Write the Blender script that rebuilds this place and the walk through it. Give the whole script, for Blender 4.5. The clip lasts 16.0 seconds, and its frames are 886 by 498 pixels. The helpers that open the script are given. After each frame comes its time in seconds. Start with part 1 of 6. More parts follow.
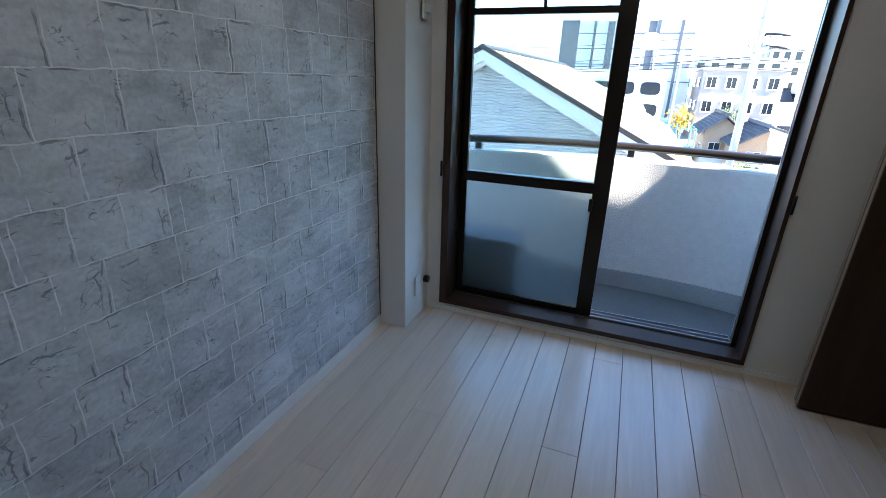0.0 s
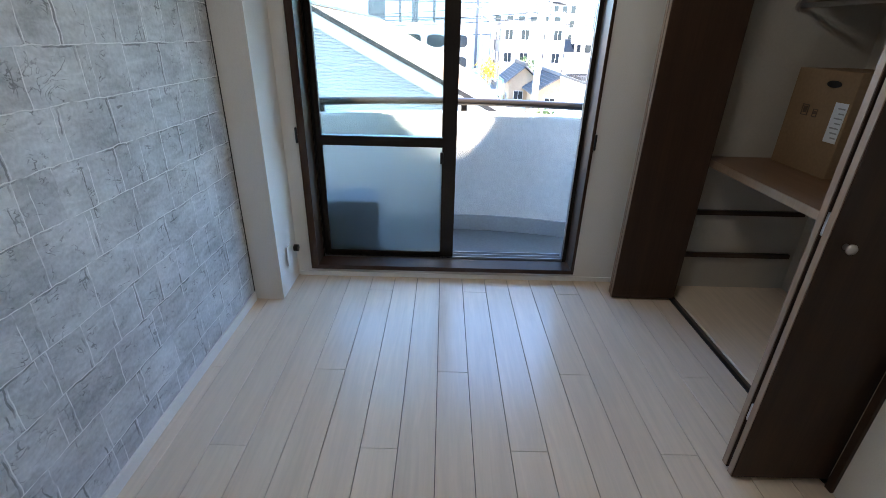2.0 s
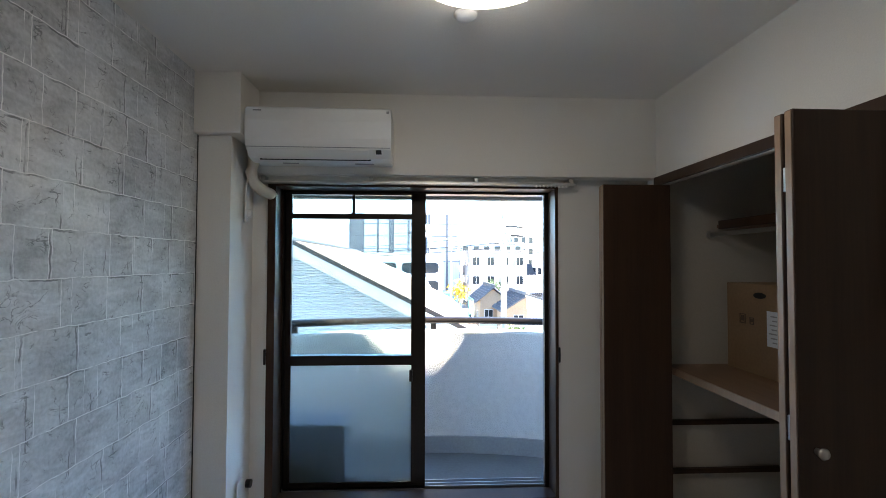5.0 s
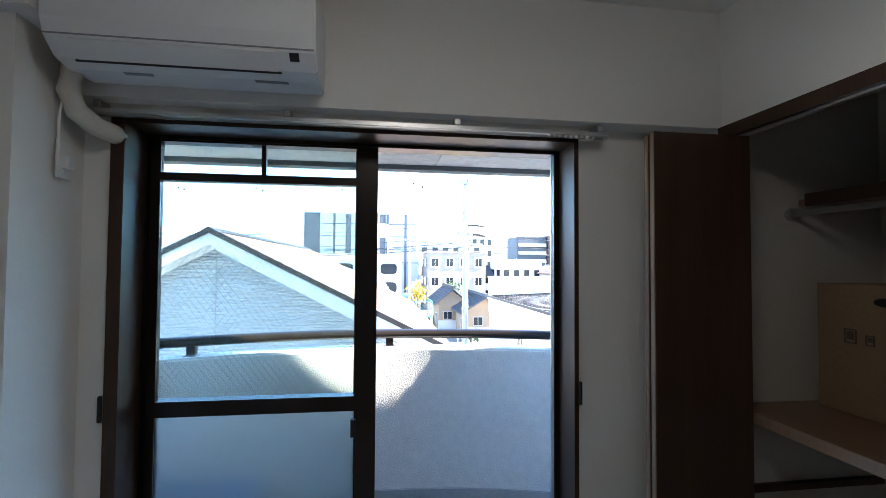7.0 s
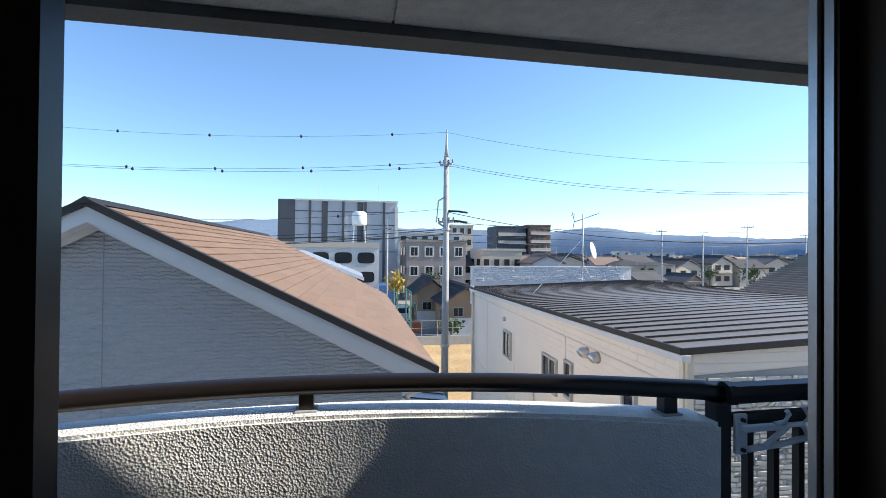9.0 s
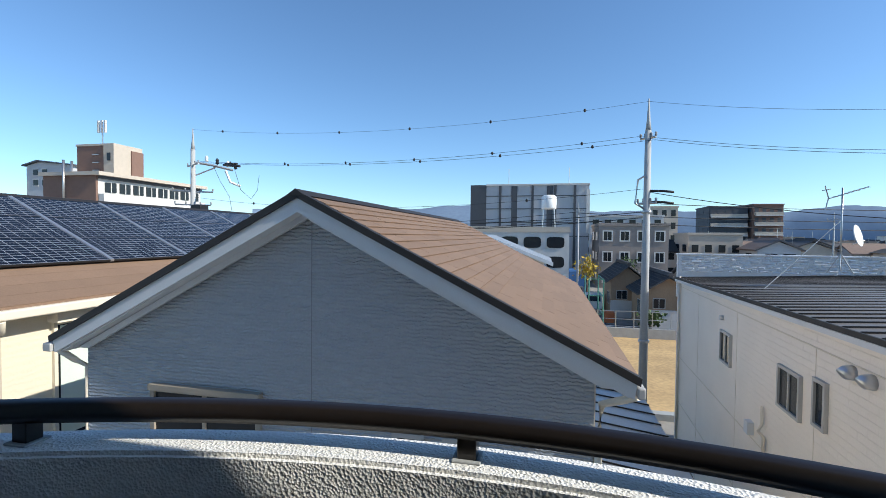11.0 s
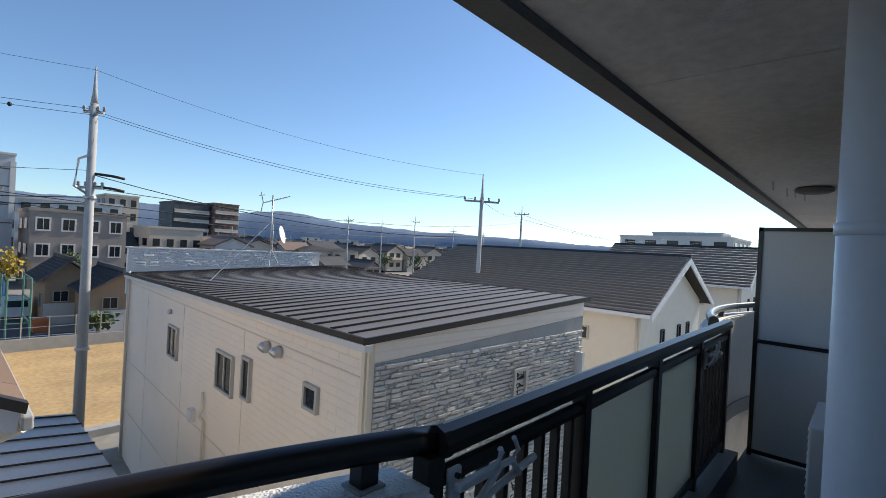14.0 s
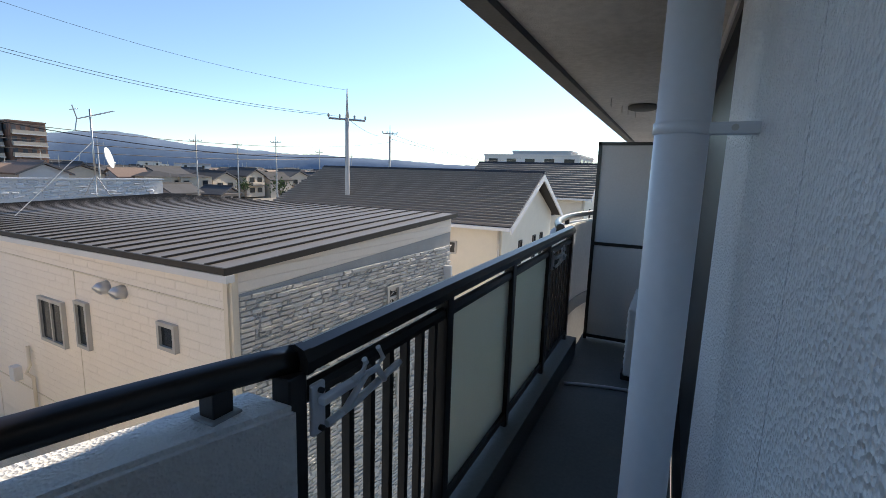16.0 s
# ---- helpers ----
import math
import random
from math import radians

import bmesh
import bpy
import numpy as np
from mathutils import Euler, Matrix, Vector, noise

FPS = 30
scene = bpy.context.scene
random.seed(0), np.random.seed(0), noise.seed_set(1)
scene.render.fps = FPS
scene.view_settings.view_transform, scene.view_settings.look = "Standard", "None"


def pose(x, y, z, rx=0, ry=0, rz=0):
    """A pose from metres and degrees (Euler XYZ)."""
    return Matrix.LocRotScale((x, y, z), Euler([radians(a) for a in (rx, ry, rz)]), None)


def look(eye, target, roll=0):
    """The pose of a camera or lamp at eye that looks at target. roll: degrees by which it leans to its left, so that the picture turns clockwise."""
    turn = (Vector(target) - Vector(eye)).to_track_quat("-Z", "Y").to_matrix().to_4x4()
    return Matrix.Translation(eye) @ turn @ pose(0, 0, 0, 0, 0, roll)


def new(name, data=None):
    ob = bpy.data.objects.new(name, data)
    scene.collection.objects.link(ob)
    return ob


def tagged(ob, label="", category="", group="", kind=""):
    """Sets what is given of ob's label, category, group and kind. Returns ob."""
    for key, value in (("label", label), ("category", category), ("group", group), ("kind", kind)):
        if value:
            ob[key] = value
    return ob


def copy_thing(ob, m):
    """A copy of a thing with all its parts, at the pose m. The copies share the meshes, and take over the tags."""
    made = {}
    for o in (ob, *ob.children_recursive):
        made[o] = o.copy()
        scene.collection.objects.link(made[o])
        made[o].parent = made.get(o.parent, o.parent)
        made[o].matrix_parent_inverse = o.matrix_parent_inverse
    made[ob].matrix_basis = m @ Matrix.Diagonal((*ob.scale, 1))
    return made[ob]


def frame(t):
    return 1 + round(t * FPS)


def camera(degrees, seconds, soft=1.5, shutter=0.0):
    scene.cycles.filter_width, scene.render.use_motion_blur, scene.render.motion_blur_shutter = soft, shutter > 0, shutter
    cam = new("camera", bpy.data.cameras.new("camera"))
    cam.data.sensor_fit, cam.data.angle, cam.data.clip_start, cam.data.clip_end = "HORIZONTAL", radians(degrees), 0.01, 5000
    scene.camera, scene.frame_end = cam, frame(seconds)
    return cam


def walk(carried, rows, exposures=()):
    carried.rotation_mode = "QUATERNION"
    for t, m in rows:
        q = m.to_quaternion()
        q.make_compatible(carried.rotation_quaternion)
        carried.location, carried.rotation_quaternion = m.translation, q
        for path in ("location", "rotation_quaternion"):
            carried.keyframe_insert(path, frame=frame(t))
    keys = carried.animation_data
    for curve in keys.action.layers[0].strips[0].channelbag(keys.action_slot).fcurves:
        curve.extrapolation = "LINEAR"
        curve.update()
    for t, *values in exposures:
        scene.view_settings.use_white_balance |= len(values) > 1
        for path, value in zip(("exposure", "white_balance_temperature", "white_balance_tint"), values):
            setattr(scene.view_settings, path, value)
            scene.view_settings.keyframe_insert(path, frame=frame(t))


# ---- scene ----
cam = camera(87.7, 16.0, soft=0.8)
PATH = [
    (0, (-0.082, 0.365, 1.402), (-0.756, 2.111, 0.698), 1.8),
    (0.5, (-0.224, 0.282, 1.43), (-0.599, 2.116, 0.725), 1.3),
    (1, (-0.218, 0.247, 1.446), (-0.409, 2.08, 0.669), 0.7),
    (1.5, (-0.216, 0.198, 1.448), (-0.287, 2.014, 0.615), 1.0),
    (2, (-0.214, 0.171, 1.445), (-0.205, 1.984, 0.6), 1.5),
    (2.5, (-0.226, 0.179, 1.455), (-0.163, 2.014, 0.662), 1.9),
    (3, (-0.22, 0.137, 1.47), (-0.129, 2.079, 1.001), 1.8),
    (3.5, (-0.172, 0.081, 1.479), (-0.095, 2.078, 1.399), 0.8),
    (4, (-0.183, 0.08, 1.476), (-0.095, 2.078, 1.526), 0.4),
    (6.5, (-0.151, 0.704, 1.405), (0.021, 2.695, 1.466), 0.2),
    (7, (-0.133, 1.102, 1.401), (0.147, 3.082, 1.465), 0.4),
    (7.5, (-0.035, 1.487, 1.374), (0.399, 3.438, 1.427), 0.0),
    (8, (0.019, 1.876, 1.376), (0.535, 3.808, 1.405), 0.5),
    (8.5, (0.082, 2.237, 1.371), (0.611, 4.165, 1.388), 0.5),
    (9, (0.107, 2.566, 1.381), (0.475, 4.532, 1.399), 0.5),
    (9.5, (0.094, 2.787, 1.402), (0.178, 4.785, 1.4), 0.6),
    (10, (0.129, 2.936, 1.413), (-0.189, 4.91, 1.393), -0.1),
    (12.5, (0.133, 3.092, 1.398), (-0.333, 5.035, 1.312), 0.7),
    (13, (0.228, 3.137, 1.386), (0.494, 5.118, 1.326), 2.2),
    (13.5, (0.349, 3.124, 1.398), (1.393, 4.83, 1.373), 3.2),
    (14, (0.47, 3.144, 1.392), (1.951, 4.489, 1.385), 3.1),
    (14.5, (0.503, 3.133, 1.397), (2.153, 4.263, 1.403), 2.2),
    (15, (0.5, 3.134, 1.399), (2.229, 4.139, 1.414), 1.6),
    (15.5, (0.501, 3.129, 1.402), (2.265, 4.069, 1.368), 1.2),
    (16, (0.529, 3.138, 1.363), (2.303, 4.004, 1.043), 1.8),
]
EXPOSURES = [(0.0, 3.35, 6400, 10), (1.5, 4.1, 6800, 11), (2.5, 4.1, 6900, 11), (4.0, 3.9, 7000, 11), (6.5, 3.65, 6600, 10), (7.0, 3.45, 6400, 10), (7.5, 2.85, 6200, 9),
             (8.0, 2.2, 6500, 10), (8.5, 1.3, 6700, 10), (9.0, 0.7, 6600, 10), (9.5, 0.35, 6400, 10), (10.0, 0.2, 6500, 9), (12.5, 0.15, 5950, 6), (13.0, 0.0, 6050, 7), (14.0, 0.05, 6900, 11),
             (15.0, 0.25, 7250, 12), (16.0, 0.35, 7350, 13)]
walk(cam, [(t, look(eye, target, roll)) for t, eye, target, roll in PATH], EXPOSURES)

# ---- world, sun, exposure ----
SUN_EL, SUN_K = 34.0, 0.15
world = bpy.data.worlds.new("sky")
scene.world = world
world.use_nodes = True
wn = world.node_tree.nodes
sky = wn.new("ShaderNodeTexSky")
sky.sky_type = "NISHITA"
sky.sun_disc = False
sky.sun_elevation = radians(SUN_EL)
sky.sun_rotation = radians(92)
sky.altitude = 900
sky.air_density = 1.0
sky.dust_density = 0.35
sky.ozone_density = 3.2
wn["Background"].inputs[1].default_value = 0.15
tint = wn.new("ShaderNodeMix")
tint.data_type, tint.blend_type = "RGBA", "MULTIPLY"
tint.inputs["Factor"].default_value = 1.0
tint.inputs["B"].default_value = (0.86, 1.0, 1.09, 1)
world.node_tree.links.new(sky.outputs[0], tint.inputs["A"])
world.node_tree.links.new(tint.outputs["Result"], wn["Background"].inputs[0])
sun_way = Vector((math.cos(radians(SUN_EL)), -SUN_K * math.sin(radians(SUN_EL)), math.sin(radians(SUN_EL))))
sun = new("sun", bpy.data.lights.new("sun", "SUN"))
sun.data.energy, sun.data.angle, sun.data.color = 5.0, radians(0.55), (1.0, 0.93, 0.82)
sun.matrix_world = look(sun_way * 50, (0, 0, 0))

GROUND = -5.6
WALL_Y = 2.832


# ---- materials ----
def paint(name, col, rough=0.6, var=0.10, scale=4.0, fine=90.0, bump=0.08, metal=0.0, dist=0.004, rnd=0.0, spec=0.5, stain=0.0):
    """Procedural surface: base colour varied at two scales, fine relief."""
    m = bpy.data.materials.new(name)
    m.use_nodes = True
    n, l = m.node_tree.nodes, m.node_tree.links
    b = n["Principled BSDF"]
    b.inputs["Roughness"].default_value, b.inputs["Metallic"].default_value = rough, metal
    b.inputs["Specular IOR Level"].default_value = spec
    g = n.new("ShaderNodeNewGeometry")
    big, small = n.new("ShaderNodeTexNoise"), n.new("ShaderNodeTexNoise")
    big.inputs["Scale"].default_value, big.inputs["Detail"].default_value = scale, 4
    small.inputs["Scale"].default_value, small.inputs["Detail"].default_value = fine, 3
    for t in (big, small):
        l.new(g.outputs["Position"], t.inputs["Vector"])
    add = n.new("ShaderNodeMath")
    add.operation = "ADD"
    l.new(big.outputs[0], add.inputs[0])
    l.new(small.outputs[0], add.inputs[1])
    ramp = n.new("ShaderNodeMapRange")
    for i, v in ((1, 0.6), (2, 1.4), (3, 1 - var), (4, 1 + var)):
        ramp.inputs[i].default_value = v
    l.new(add.outputs[0], ramp.inputs[0])
    val = ramp.outputs[0]
    if rnd:
        oi = n.new("ShaderNodeObjectInfo")
        rr = n.new("ShaderNodeMapRange")
        rr.inputs[3].default_value, rr.inputs[4].default_value = 1 - rnd, 1 + rnd
        l.new(oi.outputs["Random"], rr.inputs[0])
        mu = n.new("ShaderNodeMath")
        mu.operation = "MULTIPLY"
        l.new(val, mu.inputs[0])
        l.new(rr.outputs[0], mu.inputs[1])
        val = mu.outputs[0]
    sc = n.new("ShaderNodeVectorMath")
    sc.operation = "SCALE"
    sc.inputs[0].default_value = col
    l.new(val, sc.inputs["Scale"])
    l.new(sc.outputs[0], b.inputs["Base Color"])
    if bump:
        bp = n.new("ShaderNodeBump")
        bp.inputs["Strength"].default_value, bp.inputs["Distance"].default_value = bump, dist
        l.new(small.outputs[0], bp.inputs["Height"])
        l.new(bp.outputs[0], b.inputs["Normal"])
    return m


def swizzle(m, order, scale=(1, 1, 1)):
    """World position with its axes reordered, as a texture vector."""
    n, l = m.node_tree.nodes, m.node_tree.links
    g = n.new("ShaderNodeNewGeometry")
    s, c = n.new("ShaderNodeSeparateXYZ"), n.new("ShaderNodeCombineXYZ")
    l.new(g.outputs["Position"], s.inputs[0])
    for i, a in enumerate(order):
        if a != "0":
            mu = n.new("ShaderNodeMath")
            mu.operation = "MULTIPLY"
            mu.inputs[1].default_value = scale[i]
            l.new(s.outputs["XYZ".index(a.upper())], mu.inputs[0])
            l.new(mu.outputs[0], c.inputs[i])
    return c.outputs[0]


def wood(name, col, order, rough=0.4, var=0.25, rnd=0.08, stretch=18.0, spec=0.5):
    """Wood grain that runs along one axis: order puts the grain axis first."""
    m = bpy.data.materials.new(name)
    m.use_nodes = True
    n, l = m.node_tree.nodes, m.node_tree.links
    b = n["Principled BSDF"]
    b.inputs["Roughness"].default_value = rough
    b.inputs["Specular IOR Level"].default_value = spec
    v = swizzle(m, order, (1.2, stretch, stretch))
    t, t2 = n.new("ShaderNodeTexNoise"), n.new("ShaderNodeTexNoise")
    t.inputs["Scale"].default_value, t.inputs["Detail"].default_value, t.inputs["Distortion"].default_value = 3.0, 6, 0.8
    t2.inputs["Scale"].default_value = 0.5
    l.new(v, t.inputs["Vector"])
    l.new(v, t2.inputs["Vector"])
    add = n.new("ShaderNodeMath")
    l.new(t.outputs[0], add.inputs[0])
    l.new(t2.outputs[0], add.inputs[1])
    oi = n.new("ShaderNodeObjectInfo")
    rr, r1 = n.new("ShaderNodeMapRange"), n.new("ShaderNodeMapRange")
    for i, x in ((1, 0.6), (2, 1.4), (3, 1 - var), (4, 1 + var)):
        r1.inputs[i].default_value = x
    l.new(add.outputs[0], r1.inputs[0])
    rr.inputs[3].default_value, rr.inputs[4].default_value = 1 - rnd, 1 + rnd
    l.new(oi.outputs["Random"], rr.inputs[0])
    mu = n.new("ShaderNodeMath")
    mu.operation = "MULTIPLY"
    l.new(r1.outputs[0], mu.inputs[0])
    l.new(rr.outputs[0], mu.inputs[1])
    sc = n.new("ShaderNodeVectorMath")
    sc.operation = "SCALE"
    sc.inputs[0].default_value = col
    l.new(mu.outputs[0], sc.inputs["Scale"])
    l.new(sc.outputs[0], b.inputs["Base Color"])
    bp = n.new("ShaderNodeBump")
    bp.inputs["Strength"].default_value, bp.inputs["Distance"].default_value = 0.06, 0.002
    l.new(t.outputs[0], bp.inputs["Height"])
    l.new(bp.outputs[0], b.inputs["Normal"])
    return m


def block_wallpaper():
    """Grey printed stone-block wallpaper: uneven blocks, broken pale joints, dark scuffs beside them, embossing."""
    m = bpy.data.materials.new("block_wallpaper")
    m.use_nodes = True
    n, l = m.node_tree.nodes, m.node_tree.links
    b = n["Principled BSDF"]
    b.inputs["Roughness"].default_value = 0.62
    b.inputs["Specular IOR Level"].default_value = 0.35
    v = swizzle(m, "yz0")

    def math_node(op, a, c, d=None):
        q = n.new("ShaderNodeMath")
        q.operation = op
        for k, x in enumerate((a, c, d)):
            if x is None:
                continue
            if isinstance(x, (int, float)):
                q.inputs[k].default_value = x
            else:
                l.new(x, q.inputs[k])
        return q.outputs[0]

    def cloud(scale, detail, stretch=(1, 1, 1), distort=0.0):
        sc = n.new("ShaderNodeVectorMath")
        sc.operation = "MULTIPLY"
        sc.inputs[1].default_value = stretch
        l.new(v, sc.inputs[0])
        t = n.new("ShaderNodeTexNoise")
        t.inputs["Scale"].default_value, t.inputs["Detail"].default_value, t.inputs["Distortion"].default_value = scale, detail, distort
        l.new(sc.outputs[0], t.inputs["Vector"])
        return t

    def gate(x, lo, hi, top=1.0):
        q = n.new("ShaderNodeMapRange")
        q.inputs[1].default_value, q.inputs[2].default_value, q.inputs[4].default_value = lo, hi, top
        l.new(x, q.inputs[0])
        return q.outputs[0]

    def moved(warp_size, shift):
        w = cloud(16, 5)
        o = n.new("ShaderNodeVectorMath")
        o.operation = "MULTIPLY_ADD"
        o.inputs[1].default_value = (warp_size, warp_size, 0)
        l.new(w.outputs["Color"], o.inputs[0])
        l.new(v, o.inputs[2])
        p = n.new("ShaderNodeVectorMath")
        p.inputs[1].default_value = (shift[0] - warp_size / 2, shift[1] - warp_size / 2, 0)
        l.new(o.outputs[0], p.inputs[0])
        return p.outputs[0]

    def bricks(vec, width, row, mortar, offset, squash):
        t = n.new("ShaderNodeTexBrick")
        t.offset, t.squash, t.squash_frequency, t.offset_frequency = offset, squash, 3, 2
        t.inputs["Color1"].default_value, t.inputs["Color2"].default_value = (0.0, 0.0, 0.0, 1), (1, 1, 1, 1)
        t.inputs["Scale"].default_value = 1.0
        t.inputs["Mortar Size"].default_value, t.inputs["Mortar Smooth"].default_value = mortar, 0.2
        t.inputs["Brick Width"].default_value, t.inputs["Row Height"].default_value = width, row
        l.new(vec, t.inputs["Vector"])
        return t
    pale, pale2 = bricks(moved(0.016, (0, -0.006)), 0.215, 0.154, 0.0021, 0.37, 0.62), bricks(moved(0.016, (0.11, -0.006)), 0.53, 0.154, 0.0018, 0.61, 0.8)
    dark1 = bricks(moved(0.03, (0.009, -0.001)), 0.215, 0.154, 0.0032, 0.37, 0.62)
    dark2 = bricks(moved(0.05, (0.03, 0.03)), 0.215, 0.154, 0.0026, 0.37, 0.62)
    stain, streak, grain, tear, tear2 = cloud(3.2, 6), cloud(7, 5, (1, 2.6, 1), 1.2), cloud(75, 4), cloud(9, 3), cloud(11, 3, (1.7, 0.8, 1))
    val = math_node("MULTIPLY_ADD", pale.outputs["Color"], 0.10, 0.02)
    val = math_node("MULTIPLY_ADD", stain.outputs[0], 0.55, val)
    val = math_node("MULTIPLY_ADD", streak.outputs[0], 0.42, val)
    val = math_node("MULTIPLY_ADD", grain.outputs[0], 0.30, val)
    ramp = n.new("ShaderNodeValToRGB")
    ramp.color_ramp.elements[0].position, ramp.color_ramp.elements[0].color = 0.46, (0.27, 0.275, 0.285, 1)
    ramp.color_ramp.elements[1].position, ramp.color_ramp.elements[1].color = 0.92, (0.76, 0.77, 0.78, 1)
    l.new(val, ramp.inputs[0])
    # hairline cracks along a contour of a warped cloud
    crack = cloud(8, 3, (1.0, 1.5, 1), 1.6)
    near = math_node("ABSOLUTE", math_node("SUBTRACT", crack.outputs[0], 0.5), 0)
    hair = math_node("MULTIPLY", gate(near, 0.012, 0.003), gate(tear2.outputs[0], 0.50, 0.60))
    scuff = math_node("MAXIMUM", math_node("MULTIPLY", dark1.outputs["Fac"], gate(tear.outputs[0], 0.50, 0.60)), math_node("MULTIPLY", dark2.outputs["Fac"], gate(tear2.outputs[0], 0.53, 0.62)))
    scuff = math_node("MULTIPLY", math_node("MAXIMUM", scuff, hair), 0.62)
    joint = math_node("MAXIMUM", math_node("MULTIPLY", pale.outputs["Fac"], gate(tear2.outputs[0], 0.34, 0.50)), math_node("MULTIPLY", pale2.outputs["Fac"], gate(tear.outputs[0], 0.42, 0.52)))
    joint = math_node("MULTIPLY", joint, 0.85)
    prev = ramp.outputs[0]
    for fac, col in ((scuff, (0.085, 0.088, 0.095, 1)), (joint, (0.88, 0.88, 0.88, 1))):
        mx = n.new("ShaderNodeMix")
        mx.data_type = "RGBA"
        mx.inputs["B"].default_value = col
        l.new(fac, mx.inputs["Factor"])
        l.new(prev, mx.inputs["A"])
        prev = mx.outputs["Result"]
    l.new(prev, b.inputs["Base Color"])
    height = math_node("SUBTRACT", math_node("MULTIPLY_ADD", joint, 0.5, val), math_node("MULTIPLY", scuff, 0.9))
    bp = n.new("ShaderNodeBump")
    bp.inputs["Strength"].default_value, bp.inputs["Distance"].default_value = 0.7, 0.005
    l.new(height, bp.inputs["Height"])
    l.new(bp.outputs[0], b.inputs["Normal"])
    return m


def siding(name, col, step, rough=0.6, wob=0.35, dist=0.004, order="xzy"):
    """Cladding with fine horizontal ripples."""
    m = paint(name, col, rough, 0.06, 0.8, 40, 0)
    n, l = m.node_tree.nodes, m.node_tree.links
    t = n.new("ShaderNodeTexWave")
    t.bands_direction = "Y"
    for k, x in (("Scale", 0.21 / step), ("Distortion", 5.0), ("Detail", 2.0), ("Detail Scale", 1.6), ("Detail Roughness", 0.6)):
        t.inputs[k].default_value = x
    l.new(swizzle(m, order), t.inputs["Vector"])
    bp = n.new("ShaderNodeBump")
    bp.inputs["Strength"].default_value, bp.inputs["Distance"].default_value = wob, dist
    l.new(t.outputs["Fac"], bp.inputs["Height"])
    l.new(bp.outputs[0], n["Principled BSDF"].inputs["Normal"])
    return m


def stucco(name, col, scale=55, strength=0.8, dist=0.008, var=0.08):
    """Sprayed stucco with rounded lumps."""
    m = paint(name, col, 0.75, var, 1.5, 25, 0)
    n, l = m.node_tree.nodes, m.node_tree.links
    g, t, w = n.new("ShaderNodeNewGeometry"), n.new("ShaderNodeTexNoise"), n.new("ShaderNodeTexVoronoi")
    t.inputs["Scale"].default_value, t.inputs["Detail"].default_value = scale, 3
    w.inputs["Scale"].default_value = scale * 1.1
    for q in (t, w):
        l.new(g.outputs["Position"], q.inputs["Vector"])
    a = n.new("ShaderNodeMath")
    l.new(t.outputs[0], a.inputs[0])
    l.new(w.outputs["Distance"], a.inputs[1])
    bp = n.new("ShaderNodeBump")
    bp.inputs["Strength"].default_value, bp.inputs["Distance"].default_value = strength, dist
    l.new(a.outputs[0], bp.inputs["Height"])
    l.new(bp.outputs[0], n["Principled BSDF"].inputs["Normal"])
    return m


def glass(name, rough=0.0, col=(0.86, 0.95, 0.93)):
    m = bpy.data.materials.new(name)
    m.use_nodes = True
    b = m.node_tree.nodes["Principled BSDF"]
    b.inputs["Base Color"].default_value = (*col, 1)
    b.inputs["Roughness"].default_value, b.inputs["IOR"].default_value = rough, 1.45 if rough < 0.05 else 1.2
    b.inputs["Transmission Weight"].default_value = 1.0
    return m


def glow(name, col, power):
    m = bpy.data.materials.new(name)
    m.use_nodes = True
    b = m.node_tree.nodes["Principled BSDF"]
    b.inputs["Base Color"].default_value = (*col, 1)
    b.inputs["Emission Color"].default_value = (*col, 1)
    b.inputs["Emission Strength"].default_value = power
    return m


def solar_cells():
    m = paint("solar_cells", (0.007, 0.008, 0.012), 0.16, 0.15, 2, 60, 0, spec=0.4)
    n, l = m.node_tree.nodes, m.node_tree.links
    b = n["Principled BSDF"]
    src = b.inputs["Base Color"].links[0].from_socket
    t = n.new("ShaderNodeTexBrick")
    t.offset = 0
    for k, x in (("Scale", 1.0), ("Mortar Size", 0.0045), ("Brick Width", 0.08), ("Row Height", 0.163), ("Mortar Smooth", 0.2)):
        t.inputs[k].default_value = x
    tc = n.new("ShaderNodeTexCoord")
    l.new(tc.outputs["Object"], t.inputs["Vector"])
    mx = n.new("ShaderNodeMix")
    mx.data_type = "RGBA"
    mx.inputs["B"].default_value = (0.30, 0.31, 0.34, 1)
    l.new(t.outputs["Fac"], mx.inputs["Factor"])
    l.new(src, mx.inputs["A"])
    l.new(mx.outputs["Result"], b.inputs["Base Color"])
    return m


M_WALLPAPER = block_wallpaper()
M_WHITE = paint("white_vinyl_wall", (0.78, 0.75, 0.70), 0.7, 0.04, 2, 160, 0.25)
M_CLOSET = paint("closet_lining", (0.52, 0.48, 0.42), 0.75, 0.06, 2, 90, 0.15)
M_CEIL = paint("ceiling_vinyl", (0.80, 0.77, 0.72), 0.75, 0.03, 2, 120, 0.25)
M_TRIM = paint("white_trim", (0.80, 0.78, 0.74), 0.4, 0.03)
M_FLOOR = wood("pale_floor", (0.76, 0.63, 0.50), "yxz", 0.22, 0.10, 0.05)
M_GROOVE = paint("floor_groove", (0.12, 0.10, 0.085), 0.8)
M_DARKWOOD = wood("dark_stained_wood", (0.050, 0.026, 0.015), "zxy", 0.42, 0.22, 0.05, 26, 0.3)
M_DOORFACE = wood("folding_door_wood", (0.046, 0.023, 0.013), "zxy", 0.45, 0.25, 0.03, 30, 0.3)
M_EDGE = wood("door_edge_wood", (0.30, 0.20, 0.13), "zxy", 0.4, 0.2, 0.05)
